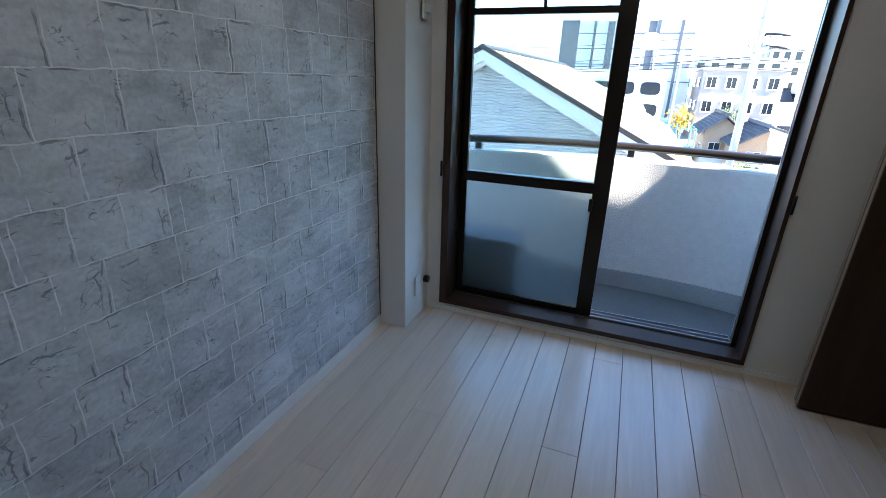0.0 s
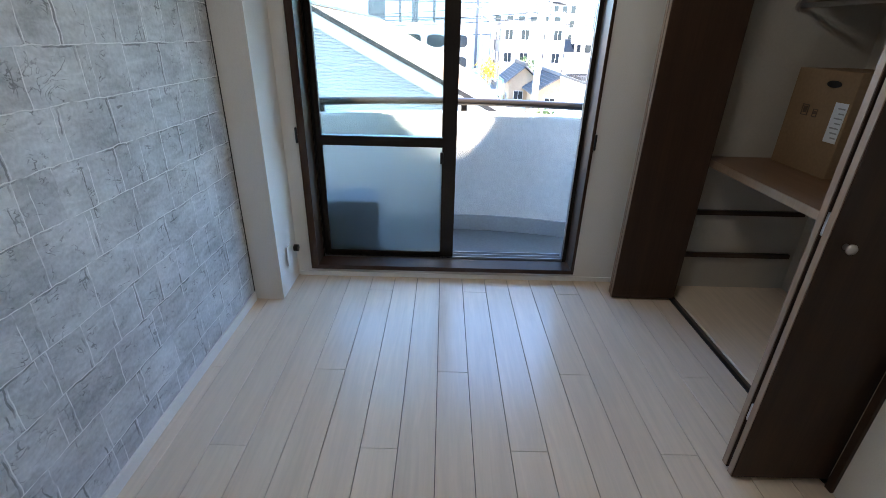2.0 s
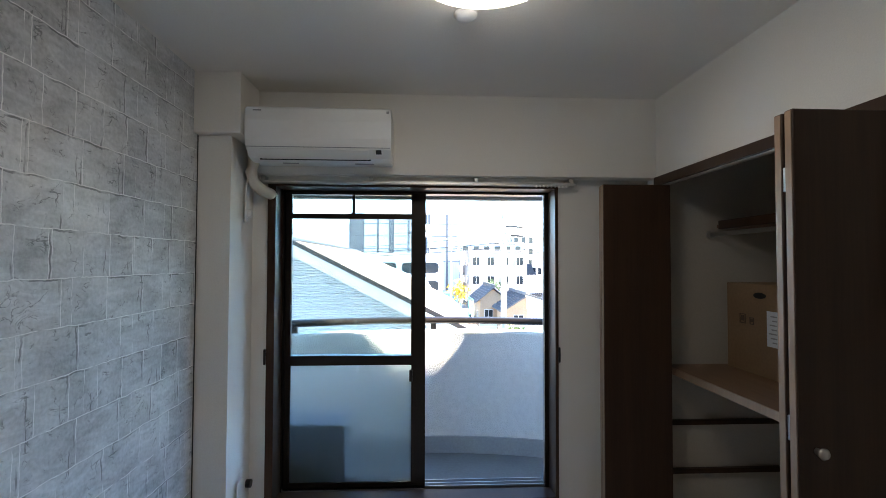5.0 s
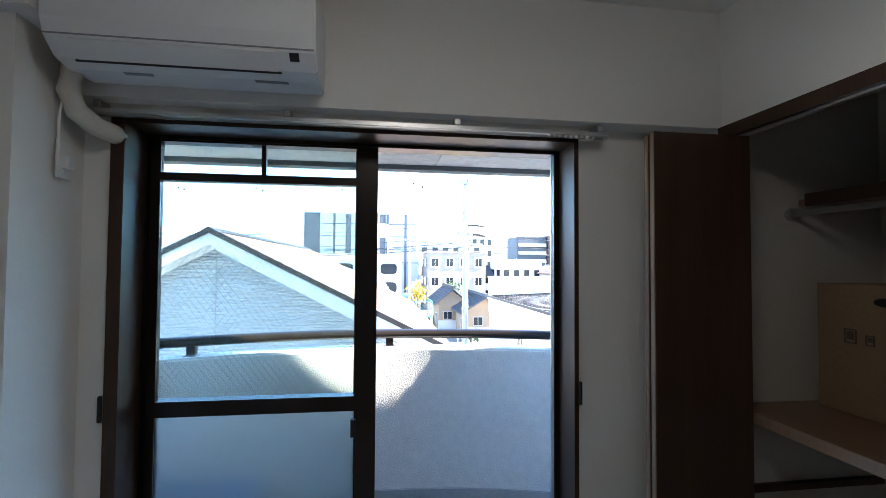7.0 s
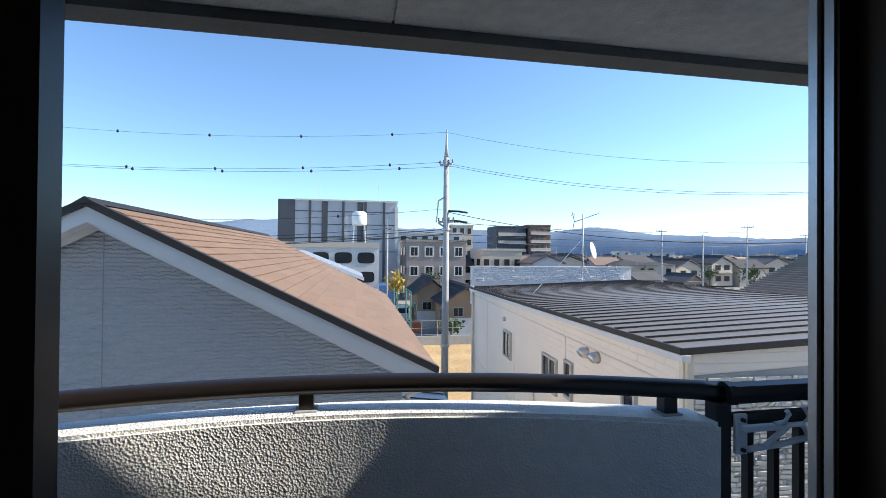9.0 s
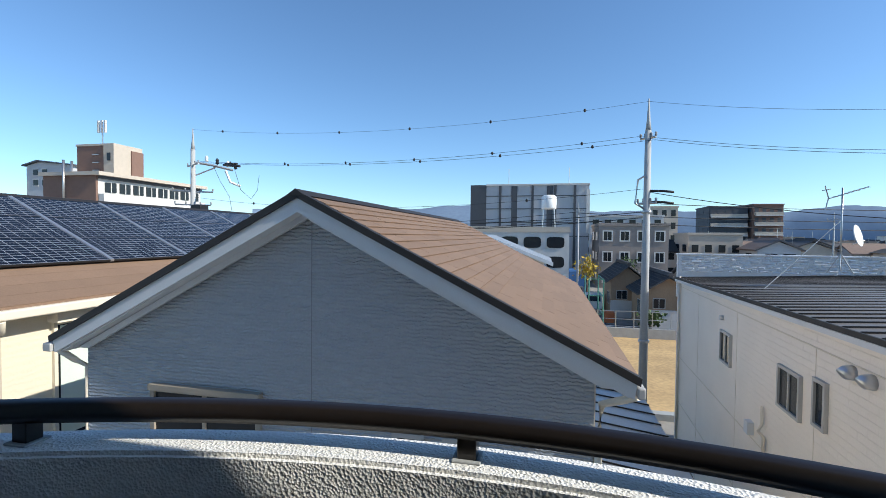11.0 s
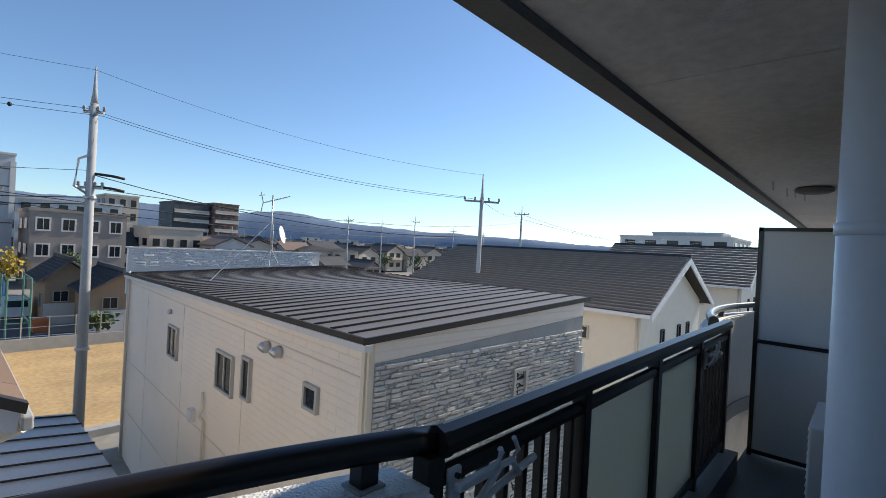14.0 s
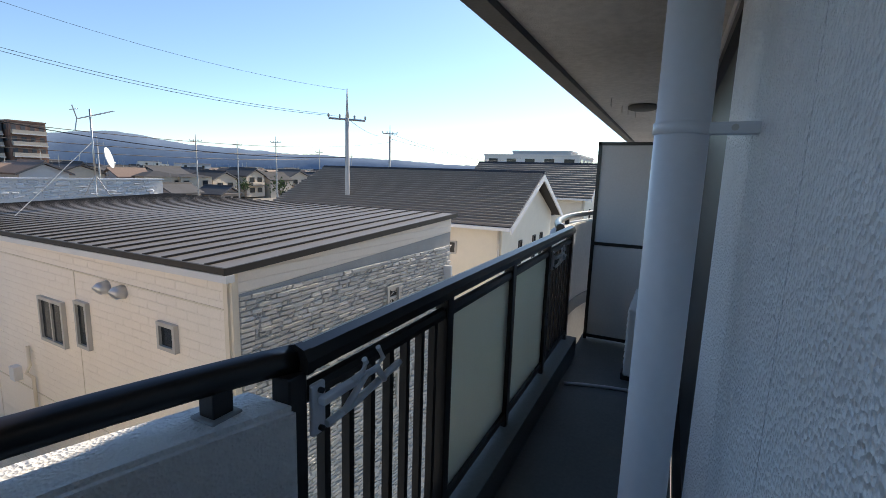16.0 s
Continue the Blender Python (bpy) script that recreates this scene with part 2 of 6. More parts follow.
M_SHELF = wood("shelf_board", (0.21, 0.12, 0.072), "yxz", 0.4, 0.2, 0.05)
M_BRONZE = paint("dark_bronze_aluminium", (0.028, 0.022, 0.018), 0.32, 0.15, 5, 80, 0.02, 0.6)
M_RAILB = paint("brown_railing_paint", (0.016, 0.012, 0.010), 0.3, 0.2, 6, 70, 0.03, 0.0)
M_GLASS, M_FROST = glass("clear_glass"), glass("frosted_glass", 0.42, (0.80, 0.93, 0.92))
M_MESHWIRE = paint("glass_wire", (0.10, 0.12, 0.13), 0.5, 0.1, metal=0.5, bump=0)
M_STEEL = paint("brushed_steel", (0.55, 0.54, 0.52), 0.35, 0.08, metal=0.9)
M_ACWHITE = paint("white_plastic", (0.80, 0.80, 0.79), 0.35, 0.02, 3, 60, 0.01)
M_PLASTICGREY = paint("grey_plastic", (0.30, 0.31, 0.32), 0.45, 0.05)
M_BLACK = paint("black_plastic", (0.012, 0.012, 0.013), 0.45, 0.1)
M_IVORY = paint("ivory_duct", (0.66, 0.61, 0.52), 0.5, 0.05)
M_CARD = paint("cardboard", (0.26, 0.165, 0.09), 0.85, 0.12, 5, 60, 0.1)
M_LABEL = paint("paper_label", (0.72, 0.75, 0.78), 0.7, 0.06)
M_INK = paint("dark_print", (0.09, 0.06, 0.04), 0.8, 0.1)
M_LAMP = glow("lamp_diffuser", (1.0, 0.97, 0.92), 0.65)
M_CONCRETE = paint("grey_concrete", (0.36, 0.37, 0.37), 0.8, 0.14, 3, 60, 0.3)
M_DKCONC = paint("waterproof_balcony_floor", (0.13, 0.14, 0.14), 0.6, 0.16, 3, 45, 0.25)
M_STUCCO = stucco("parapet_stucco", (0.80, 0.785, 0.75), 115, 0.8, 0.005)
M_WALLST = stucco("wall_stucco", (0.74, 0.75, 0.76), 125, 0.9, 0.008)
M_WALLST.node_tree.nodes["Principled BSDF"].inputs["Roughness"].default_value = 0.5
M_SOFFIT = stucco("soffit_board", (0.60, 0.585, 0.56), 120, 0.5, 0.004, 0.2)
M_LIP = paint("soffit_edge_paint", (0.13, 0.13, 0.125), 0.7, 0.18, 6, 70, 0.4)
M_PVC = paint("pale_blue_grey_pvc", (0.66, 0.69, 0.73), 0.35, 0.04, 2, 40, 0.03)
M_PANEL = paint("milky_railing_panel", (0.72, 0.78, 0.70), 0.3, 0.05, 2, 90, 0.02)
M_PANEL.node_tree.nodes["Principled BSDF"].inputs["Transmission Weight"].default_value = 0.75
M_PANEL.node_tree.nodes["Principled BSDF"].inputs["Roughness"].default_value = 0.55
M_PARTITION = paint("partition_board", (0.66, 0.65, 0.62), 0.7, 0.05, 2, 60, 0.1)
M_H1WALL = siding("grey_blue_siding", (0.43, 0.455, 0.48), 0.026, 0.6, 1.0, 0.014)
M_FASCIA = paint("white_bargeboard", (0.68, 0.69, 0.70), 0.5, 0.05)
M_H1ROOF = paint("brown_slate", (0.22, 0.142, 0.094), 0.75, 0.12, 1.5, 40, 0.3, rnd=0.07)
M_ROOFEDGE = paint("dark_roof_edge", (0.022, 0.019, 0.018), 0.6, 0.15)
M_CREAM = siding("cream_siding", (0.72, 0.64, 0.50), 0.06, order="yzx")
M_CREAMF = paint("cream_trim", (0.74, 0.66, 0.54), 0.55, 0.06)
M_SOLAR = solar_cells()
M_ALU = paint("aluminium", (0.62, 0.63, 0.65), 0.35, 0.05, metal=0.8)
M_H2WALL = paint("beige_white_siding", (0.88, 0.80, 0.71), 0.65, 0.05, 1.2, 40, 0.15)
def coursed(m, order, width, row, depth):
    """Adds shallow block joints to a wall material."""
    n, l = m.node_tree.nodes, m.node_tree.links
    t, bp = n.new("ShaderNodeTexBrick"), n.new("ShaderNodeBump")
    for k, x in (("Scale", 1.0), ("Mortar Size", 0.006), ("Brick Width", width), ("Row Height", row), ("Mortar Smooth", 0.4)):
        t.inputs[k].default_value = x
    l.new(swizzle(m, order), t.inputs["Vector"])
    bp.invert = True
    bp.inputs["Strength"].default_value, bp.inputs["Distance"].default_value = 0.9, depth
    l.new(t.outputs["Fac"], bp.inputs["Height"])
    l.new(bp.outputs[0], n["Principled BSDF"].inputs["Normal"])


coursed(M_H2WALL, "yzx", 0.42, 0.115, 0.006)
M_TAN = paint("tan_shutter_metal", (0.34, 0.29, 0.23), 0.5, 0.06)
M_H2BRICK = paint("pale_stone_cladding", (0.60, 0.585, 0.56), 0.75, 0.12, 2, 45, 0.5, rnd=0.12)
M_H2ROOF = paint("dark_metal_roof", (0.165, 0.148, 0.132), 0.5, 0.12, 0.8, 30, 0.05, 0.0)
M_H3ROOF = paint("grey_brown_roof_tile", (0.17, 0.15, 0.135), 0.6, 0.12, 2, 40, 0.2, rnd=0.08)
M_H3WALL = paint("pale_cream_wall", (0.72, 0.67, 0.57), 0.65, 0.05)
M_WINGLASS = paint("dark_window_glass", (0.02, 0.024, 0.028), 0.12, 0.2, 1, 5, 0, spec=0.3)
M_WINFRAME = paint("window_frame_grey", (0.45, 0.44, 0.42), 0.4, 0.06)
M_POLE = paint("concrete_pole", (0.42, 0.42, 0.41), 0.7, 0.12, 2, 40, 0.1)
M_WIRE = paint("black_cable", (0.015, 0.015, 0.017), 0.6, 0.1, bump=0)
M_DRYGRASS = paint("dry_grass_field", (0.47, 0.32, 0.155), 0.95, 0.32, 0.5, 5, 0.8)
M_GROUND = paint("urban_ground", (0.29, 0.27, 0.24), 0.9, 0.25, 0.05, 2, 0.2)
M_ASPHALT = paint("asphalt", (0.085, 0.085, 0.088), 0.9, 0.15, 0.5, 20, 0.2)
M_LEANTO = paint("pale_metal_roof", (0.40, 0.43, 0.46), 0.4, 0.1, 1, 20, 0.05, 0.4)
M_FARWHITE = paint("far_white_wall", (0.62, 0.60, 0.57), 0.8, 0.08, 0.1, 2, 0)
M_FARGREY = paint("far_grey_panel", (0.50, 0.50, 0.51), 0.7, 0.06, 0.1, 2, 0)
M_FARDARK = paint("far_dark_wall", (0.07, 0.075, 0.085), 0.6, 0.1, 0.1, 2, 0)
M_FARBEIGE = paint("far_beige_wall", (0.52, 0.45, 0.37), 0.8, 0.08, 0.1, 2, 0)
M_FARBRICK = paint("far_brick_wall", (0.21, 0.125, 0.095), 0.8, 0.1, 0.1, 2, 0)
M_FARROOF = paint("far_tile_roof", (0.075, 0.075, 0.078), 0.75, 0.2, 0.3, 4, 0, rnd=0.3, spec=0.2)
M_FARROOF2 = paint("far_brown_roof", (0.20, 0.14, 0.11), 0.7, 0.2, 0.3, 4, 0, rnd=0.3)
# distance haze is mixed into both hill colours, paler for the far ridge
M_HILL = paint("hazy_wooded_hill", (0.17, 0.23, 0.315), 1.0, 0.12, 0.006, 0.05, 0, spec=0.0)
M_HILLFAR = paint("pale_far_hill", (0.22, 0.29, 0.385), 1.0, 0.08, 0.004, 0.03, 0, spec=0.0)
M_LEAF = paint("green_leaf", (0.06, 0.10, 0.03), 0.7, 0.3, 3, 20, 0)
M_LEAFY = paint("yellow_leaf", (0.42, 0.30, 0.03), 0.7, 0.3, 3, 20, 0)
M_BARK = paint("bark", (0.12, 0.09, 0.065), 0.9, 0.2)
M_TANWALL = paint("tan_plaster", (0.36, 0.25, 0.16), 0.85, 0.14, 1.2, 12, 0.2)
M_TAUPE = paint("taupe_rendered_wall", (0.30, 0.255, 0.225), 0.8, 0.08, 0.3, 6, 0)
M_BLUE = paint("blue_tarp", (0.03, 0.10, 0.26), 0.5, 0.1)
M_GREENNET = paint("green_steel", (0.06, 0.20, 0.16), 0.5, 0.1)
M_ORANGE = paint("orange_plastic", (0.50, 0.14, 0.05), 0.5, 0.1)
M_CURTAIN = paint("pale_curtain", (0.62, 0.70, 0.62), 0.9, 0.05)


# ---- mesh helpers ----
def box(bm, x0, y0, z0, x1, y1, z1):
    """A box between two corners."""
    v = [bm.verts.new((x, y, z)) for z in (z0, z1) for y in (y0, y1) for x in (x0, x1)]
    for f in ((0, 2, 3, 1), (4, 5, 7, 6), (0, 1, 5, 4), (2, 6, 7, 3), (0, 4, 6, 2), (1, 3, 7, 5)):
        bm.faces.new([v[i] for i in f])
    return bm


def boxes(*items):
    bm = bmesh.new()
    for it in items:
        box(bm, *it)
    return bm


def soft_box(x0, y0, z0, x1, y1, z1, r=0.004, seg=2):
    bm = boxes((x0, y0, z0, x1, y1, z1))
    bmesh.ops.bevel(bm, geom=bm.edges[:], offset=r, segments=seg, profile=0.5, affect="EDGES")
    return bm


def prism(poly, axis, a, b):
    """A polygon in the plane across an axis, swept from a to b. axis 'y': poly is (x, z); 'x': (y, z); 'z': (x, y)."""
    bm = bmesh.new()
    put = {"y": lambda p, s: (p[0], s, p[1]), "x": lambda p, s: (s, p[0], p[1]), "z": lambda p, s: (p[0], p[1], s)}[axis]
    lo, hi = [bm.verts.new(put(p, a)) for p in poly], [bm.verts.new(put(p, b)) for p in poly]
    k = len(poly)
    for i in range(k):
        bm.faces.new((lo[i], lo[(i + 1) % k], hi[(i + 1) % k], hi[i]))
    bm.faces.new(lo[::-1])
    bm.faces.new(hi)
    bmesh.ops.recalc_face_normals(bm, faces=bm.faces[:])
    return bm


def tube(points, r, sides=8, bm=None, taper=None):
    """A round bar along points."""
    bm = bm or bmesh.new()
    pts = [Vector(p) for p in points]
    rings = []
    for i, p in enumerate(pts):
        d = (pts[min(i + 1, len(pts) - 1)] - pts[max(i - 1, 0)]).normalized()
        u = d.orthogonal().normalized() if abs(d.z) > 0.95 else d.cross(Vector((0, 0, 1))).normalized()
        w = d.cross(u)
        rr = r if taper is None else r + (taper - r) * i / (len(pts) - 1)
        rings.append([bm.verts.new(p + (u * math.cos(a) + w * math.sin(a)) * rr) for a in (2 * math.pi * j / sides for j in range(sides))])
    for a, b in zip(rings, rings[1:]):
        for j in range(sides):
            f = bm.faces.new((a[j], a[(j + 1) % sides], b[(j + 1) % sides], b[j]))
            f.smooth = sides > 6
    bm.faces.new(rings[0][::-1])
    bm.faces.new(rings[-1])
    bmesh.ops.recalc_face_normals(bm, faces=bm.faces[:])
    return bm


def lathe(profile, sides=24, at=(0, 0, 0)):
    """(radius, z) points turned round the z axis."""
    bm = bmesh.new()
    rings = [[bm.verts.new((at[0] + r * math.cos(2 * math.pi * j / sides), at[1] + r * math.sin(2 * math.pi * j / sides), at[2] + z)) for j in range(sides)] for r, z in profile]
    for a, b in zip(rings, rings[1:]):
        for j in range(sides):
            bm.faces.new((a[j], a[(j + 1) % sides], b[(j + 1) % sides], b[j])).smooth = True
    bm.faces.new(rings[0][::-1])
    bm.faces.new(rings[-1])
    bmesh.ops.recalc_face_normals(bm, faces=bm.faces[:])
    return bm


def hang(ob, parent):
    """Makes ob a child that keeps its place in the world."""
    ob.parent = parent
    if parent.type == "EMPTY":
        ob.matrix_parent_inverse = Matrix.Translation(-parent.location)


def part(name, bm, material, parent=None, label=""):
    """One mesh object under a thing or part."""
    me = bpy.data.meshes.new(name)
    bm.to_mesh(me)
    bm.free()
    me.materials.append(material)
    ob = new(name, me)
    if parent:
        hang(ob, parent)
    if label:
        ob["label"] = label
    return ob


def again(ob, m, parent):
    """Another piece on the same mesh."""
    o = new(ob.name.split(".")[0], ob.data)
    hang(o, parent)
    o.matrix_basis = m
    return o


def thing(name, label, category, group="", at=(0, 0, 0)):
    e = new(name)
    e.location = at
    return tagged(e, label, category, group)


def setting(name, bm, material, label="", category=""):
    return tagged(part(name, bm, material), label, category, kind="structure")


# ---- room shell ----
XW, XC, YB, ZC = -1.30, 1.20, -1.7, 2.40
setting("wall_west", boxes((XW - 0.15, YB, -0.1, XW, 3.0, ZC)), M_WALLPAPER, "wall papered with grey printed concrete blocks", "wall")
setting("wall_south", boxes((XW - 0.15, YB - 0.15, -0.1, 2.2, YB, ZC)), M_WHITE, "plain white back wall", "wall")
w_n = setting("wall_north", boxes((XW, WALL_Y, -0.3, -1.044, 3.0, 1.94), (0.646, WALL_Y, -0.3, 2.1, 3.0, 1.94), (-1.044, WALL_Y, -0.3, 0.646, 3.0, 0.05),
                                  (XW, 2.73, 1.94, XC + 0.05, 3.0, ZC), (-1.044, 2.8, 1.9, 0.646, 3.0, 1.94)), M_WHITE, "white window wall with a projecting upper beam", "wall")
setting("wall_column", boxes((XW + 0.001, 2.515, 0.001, -1.135, WALL_Y, 2.09)), M_WHITE, "white boxed-in column beside the window", "column")
setting("wall_beam", soft_box(XW + 0.001, 2.46, 2.09, -1.07, 2.729, ZC, 0.004), M_WHITE, "white beam end above the column", "beam")
setting("wall_east", boxes((XC, YB, -0.1, XC + 0.06, 1.32, ZC), (XC, 1.32, 1.940, XC + 0.06, 2.73, ZC), (XC + 0.001, 2.72, -0.1, XC + 0.06, WALL_Y, 1.940)), M_WHITE, "white wall with the closet opening", "wall")
setting("closet_wall", boxes((XC + 0.06, 2.792, -0.1, 2.0, WALL_Y, ZC), (2.0, 1.2, -0.1, 2.1, WALL_Y, ZC), (XC + 0.06, 1.14, -0.1, 2.0, 1.2, ZC)), M_CLOSET, "beige lined inner walls of the closet", "wall")
setting("ceiling", boxes((XW - 0.15, YB - 0.15, ZC, 2.2, 3.0, ZC + 0.15)), M_CEIL, "white papered ceiling", "ceiling")
floor = setting("floor", boxes((XW - 0.15, YB - 0.15, -0.1, 2.2, 2.99, -0.012)), M_GROOVE, "pale wooden plank floor with thin dark grooves", "floor")
setting("closet_floor", boxes((XC + 0.05, 1.2, -0.011, 2.0, 2.792, 0.001)), M_FLOOR, "pale closet floor", "floor")
base = setting("baseboard", soft_box(XW, YB, 0.0, XW + 0.012, 2.50, 0.055, 0.003), M_TRIM, "thin white baseboard", "baseboard")
part("baseboard_strip", boxes((-1.12, WALL_Y - 0.009, 0.0, XC - 0.03, WALL_Y - 0.001, 0.03)), M_TRIM, base)
setting("wall_gap", boxes((XW + 0.0005, 2.506, 0.056, XW + 0.0025, 2.514, 2.09)), M_BLACK, "dark open seam between wallpaper and column", "trim")
trk = setting("closet_track", boxes((XC - 0.006, 1.34, 0.0, XC + 0.016, 2.72, 0.004)), M_BLACK, "dark floor track of the folding doors", "track")

lint = setting("closet_trim", boxes((XC - 0.015, 1.30, 1.893, XC + 0.06, 2.731, 1.940)), M_DARKWOOD, "dark wooden frame of the closet opening", "trim")
part("track_strip", boxes((XC + 0.005, 1.34, 1.884, XC + 0.03, 2.70, 1.892)), M_STEEL, lint)
part("jamb", boxes((XC - 0.012, 1.298, 0.0, XC + 0.06, 1.325, 1.892)), M_DARKWOOD, lint)

# ---- window ----
win = setting("window_1", boxes((-1.044, 2.815, 0.052, -1.0, 2.965, 1.90), (0.628, 2.815, 0.052, 0.646, 2.965, 1.90), (-1.0, 2.815, 1.882, 0.628, 2.965, 1.90), (-1.0, 2.815, 0.052, 0.628, 2.94, 0.080)),
              M_DARKWOOD, "wide balcony window with dark bronze sliding sashes, half open", "window")
part("window_frame", boxes((-1.03, 2.966, 0.03, -0.995, 3.06, 1.90), (0.606, 2.966, 0.03, 0.640, 2.998, 1.90), (-0.995, 2.966, 1.868, 0.606, 3.05, 1.90), (-0.995, 2.941, 0.03, 0.606, 3.06, 0.068)), M_BRONZE, win)
part("sill_rail", boxes((-0.995, 2.972, 0.068, 0.606, 2.977, 0.086), (-0.995, 3.012, 0.068, 0.606, 3.017, 0.086), (-0.995, 3.052, 0.068, 0.606, 3.057, 0.086)), M_ALU, win)
part("jamb_strip", boxes((0.600, 2.985, 0.09, 0.6055, 2.995, 1.865), (0.6035, 2.97, 0.09, 0.6055, 2.98, 1.865)), M_ALU, win)


def sash(x0, x1, y, parent):
    """Sliding sash: stiles, rails, two upper lights, a wired clear pane above a frosted one."""
    s = part("sash", boxes((x0, y, 0.075, x0 + 0.035, y + 0.03, 1.875), (x1 - 0.085, y, 0.075, x1, y + 0.03, 1.875), (x0 + 0.035, y, 0.075, x1 - 0.085, y + 0.03, 0.115),
                           (x0 + 0.035, y, 0.818, x1 - 0.085, y + 0.03, 0.876), (x0 + 0.035, y, 1.711, x1 - 0.085, y + 0.03, 1.742), (x0 + 0.035, y, 1.860, x1 - 0.085, y + 0.03, 1.875),
                           (-0.587, y + 0.004, 1.742, -0.570, y + 0.026, 1.860)), M_BRONZE, parent)
    a, b = x0 + 0.035, x1 - 0.085
    for nm, z0, z1, mt in (("frosted_pane", 0.115, 0.818, M_FROST), ("pane", 0.876, 1.711, M_GLASS), ("upper_pane", 1.742, 1.860, M_GLASS)):
        p = part(nm, boxes((a, y + 0.012, z0, b, y + 0.017, z1)), mt, s)
        p.visible_shadow = False
    bm = bmesh.new()
    r, step = 0.00045, 0.026
    for z0, z1 in ((0.876, 1.711), (0.115, 0.818)):
        wd, ht = b - a, z1 - z0
        for sgn in (1, -1):
            c = -ht * 0.75
            while c < wd:
                # wire x = a + c + 0.75 * (z - z0), clipped to the pane
                t0, t1 = max(0.0, -c / 0.75), min(ht, (wd - c) / 0.75)
                if t1 > t0:
                    p0, p1 = c + 0.75 * t0, c + 0.75 * t1
                    if sgn < 0:
                        p0, p1 = wd - p0, wd - p1
                    q0, q1 = Vector((a + p0, y + 0.0145, z0 + t0)), Vector((a + p1, y + 0.0145, z0 + t1))
                    u = (q1 - q0).cross(Vector((0, 1, 0))).normalized() * r
                    w = Vector((0, 0.0004, 0))
                    vs = [bm.verts.new(q) for q in (q0 - u - w, q0 + u - w, q0 + u + w, q0 - u + w, q1 - u - w, q1 + u - w, q1 + u + w, q1 - u + w)]
                    for f in ((0, 1, 5, 4), (1, 2, 6, 5), (2, 3, 7, 6), (3, 0, 4, 7)):
                        bm.faces.new([vs[k] for k in f])
                c += step
    tagged(part("wire_mesh", bm, M_MESHWIRE, s), kind="stuff")
    return s


s1 = sash(-0.986, -0.135, 2.972, win)
part("latch", soft_box(-0.232, 2.952, 0.72, -0.212, 2.974, 0.79, 0.004), M_BLACK, s1)
s2 = part("outer_sash", boxes((-0.995, 3.012, 0.075, -0.975, 3.042, 1.875), (-0.225, 3.012, 0.075, -0.165, 3.042, 1.875), (-0.975, 3.012, 0.075, -0.225, 3.042, 0.112), (-0.975, 3.012, 0.822, -0.225, 3.042, 0.872), (-0.975, 3.012, 1.714, -0.225, 3.042, 1.740), (-0.975, 3.012, 1.862, -0.225, 3.042, 1.875)), M_BRONZE, win)
for z0, z1 in ((0.872, 1.714), (1.740, 1.862)):
    part("pane", boxes((-0.975, 3.024, z0, -0.225, 3.028, z1)), M_GLASS, s2).visible_shadow = False
part("handle", soft_box(0.642, 2.80, 0.86, 0.655, 2.815, 0.95, 0.005), M_BLACK, win)
part("handle", soft_box(-1.056, 2.80, 0.86, -1.043, 2.815, 0.95, 0.005), M_BLACK, win)

# ---- curtain rail ----
rail = thing("curtain_rail", "double silver curtain rail fixed above the window", "curtain rail", at=(-0.2, 2.76, 1.9))
for y in (2.745, 2.785):
    part("rail", boxes((-1.10, y, 1.902, 0.735, y + 0.012, 1.906), (-1.10, y, 1.892, 0.735, y + 0.003, 1.902), (-1.10, y + 0.009, 1.892, 0.735, y + 0.012, 1.902)), M_STEEL, rail)
for x in (-1.05, -0.45, 0.15, 0.70):
    part("bracket", soft_box(x - 0.012, 2.74, 1.906, x + 0.012, WALL_Y, 1.93, 0.003), M_STEEL, rail)
for i in range(9):
    part("runner", lathe([(0.002, -0.012), (0.006, -0.009), (0.006, -0.003), (0.002, 0)], 8, (0.50 + i * 0.022, 2.751, 1.893)), M_TRIM, rail)

# ---- air conditioner ----
ac = thing("air_conditioner", "white wall-mounted split air conditioner above the window", "air conditioner", at=(-0.67, 2.6, 2.0))
prof = [(2.728, 2.225), (2.50, 2.225), (2.478, 2.212), (2.472, 2.15), (2.478, 2.06), (2.497, 2.010), (2.545, 1.972), (2.60, 1.960), (2.728, 1.968)]
body = prism(prof, "x", -1.058, -0.322)
bmesh.ops.bevel(body, geom=[e for e in body.edges if abs(e.verts[0].co.x - e.verts[1].co.x) < 1e-4], offset=0.006, segments=2, affect="EDGES")
part("body", body, M_ACWHITE, ac)
part("flap", prism([(2.494, 2.006), (2.545, 1.967), (2.549, 1.971), (2.498, 2.011)], "x", -0.99, -0.44), M_ACWHITE, ac)
for z, y in ((2.017, 2.4915),):
    part("seam", boxes((-1.053, y - 0.001, z, -0.327, y + 0.004, z + 0.003)), M_PLASTICGREY, ac)
part("flap_gap", prism([(2.543, 1.967), (2.549, 1.963), (2.556, 1.968), (2.550, 1.972)], "x", -1.0, -0.43), M_BLACK, ac)
part("display", prism([(2.497, 2.008), (2.518, 1.991), (2.522, 1.996), (2.501, 2.012)], "x", -0.40, -0.372), M_BLACK, ac, "small dark display")
part("badge", boxes((-1.015, 2.4735, 2.196, -0.975, 2.478, 2.202)), M_PLASTICGREY, ac)
part("badge", boxes((-0.345, 2.473, 2.19, -0.332, 2.478, 2.203)), M_PLASTICGREY, ac)
for x0, x1 in ((-0.90, -0.82), (-0.52, -0.42)):
    part("vent_slot", boxes((x0, 2.60, 1.957, x1, 2.615, 1.963)), M_PLASTICGREY, ac)
for o in ac.children:
    o.location.z += 0.013
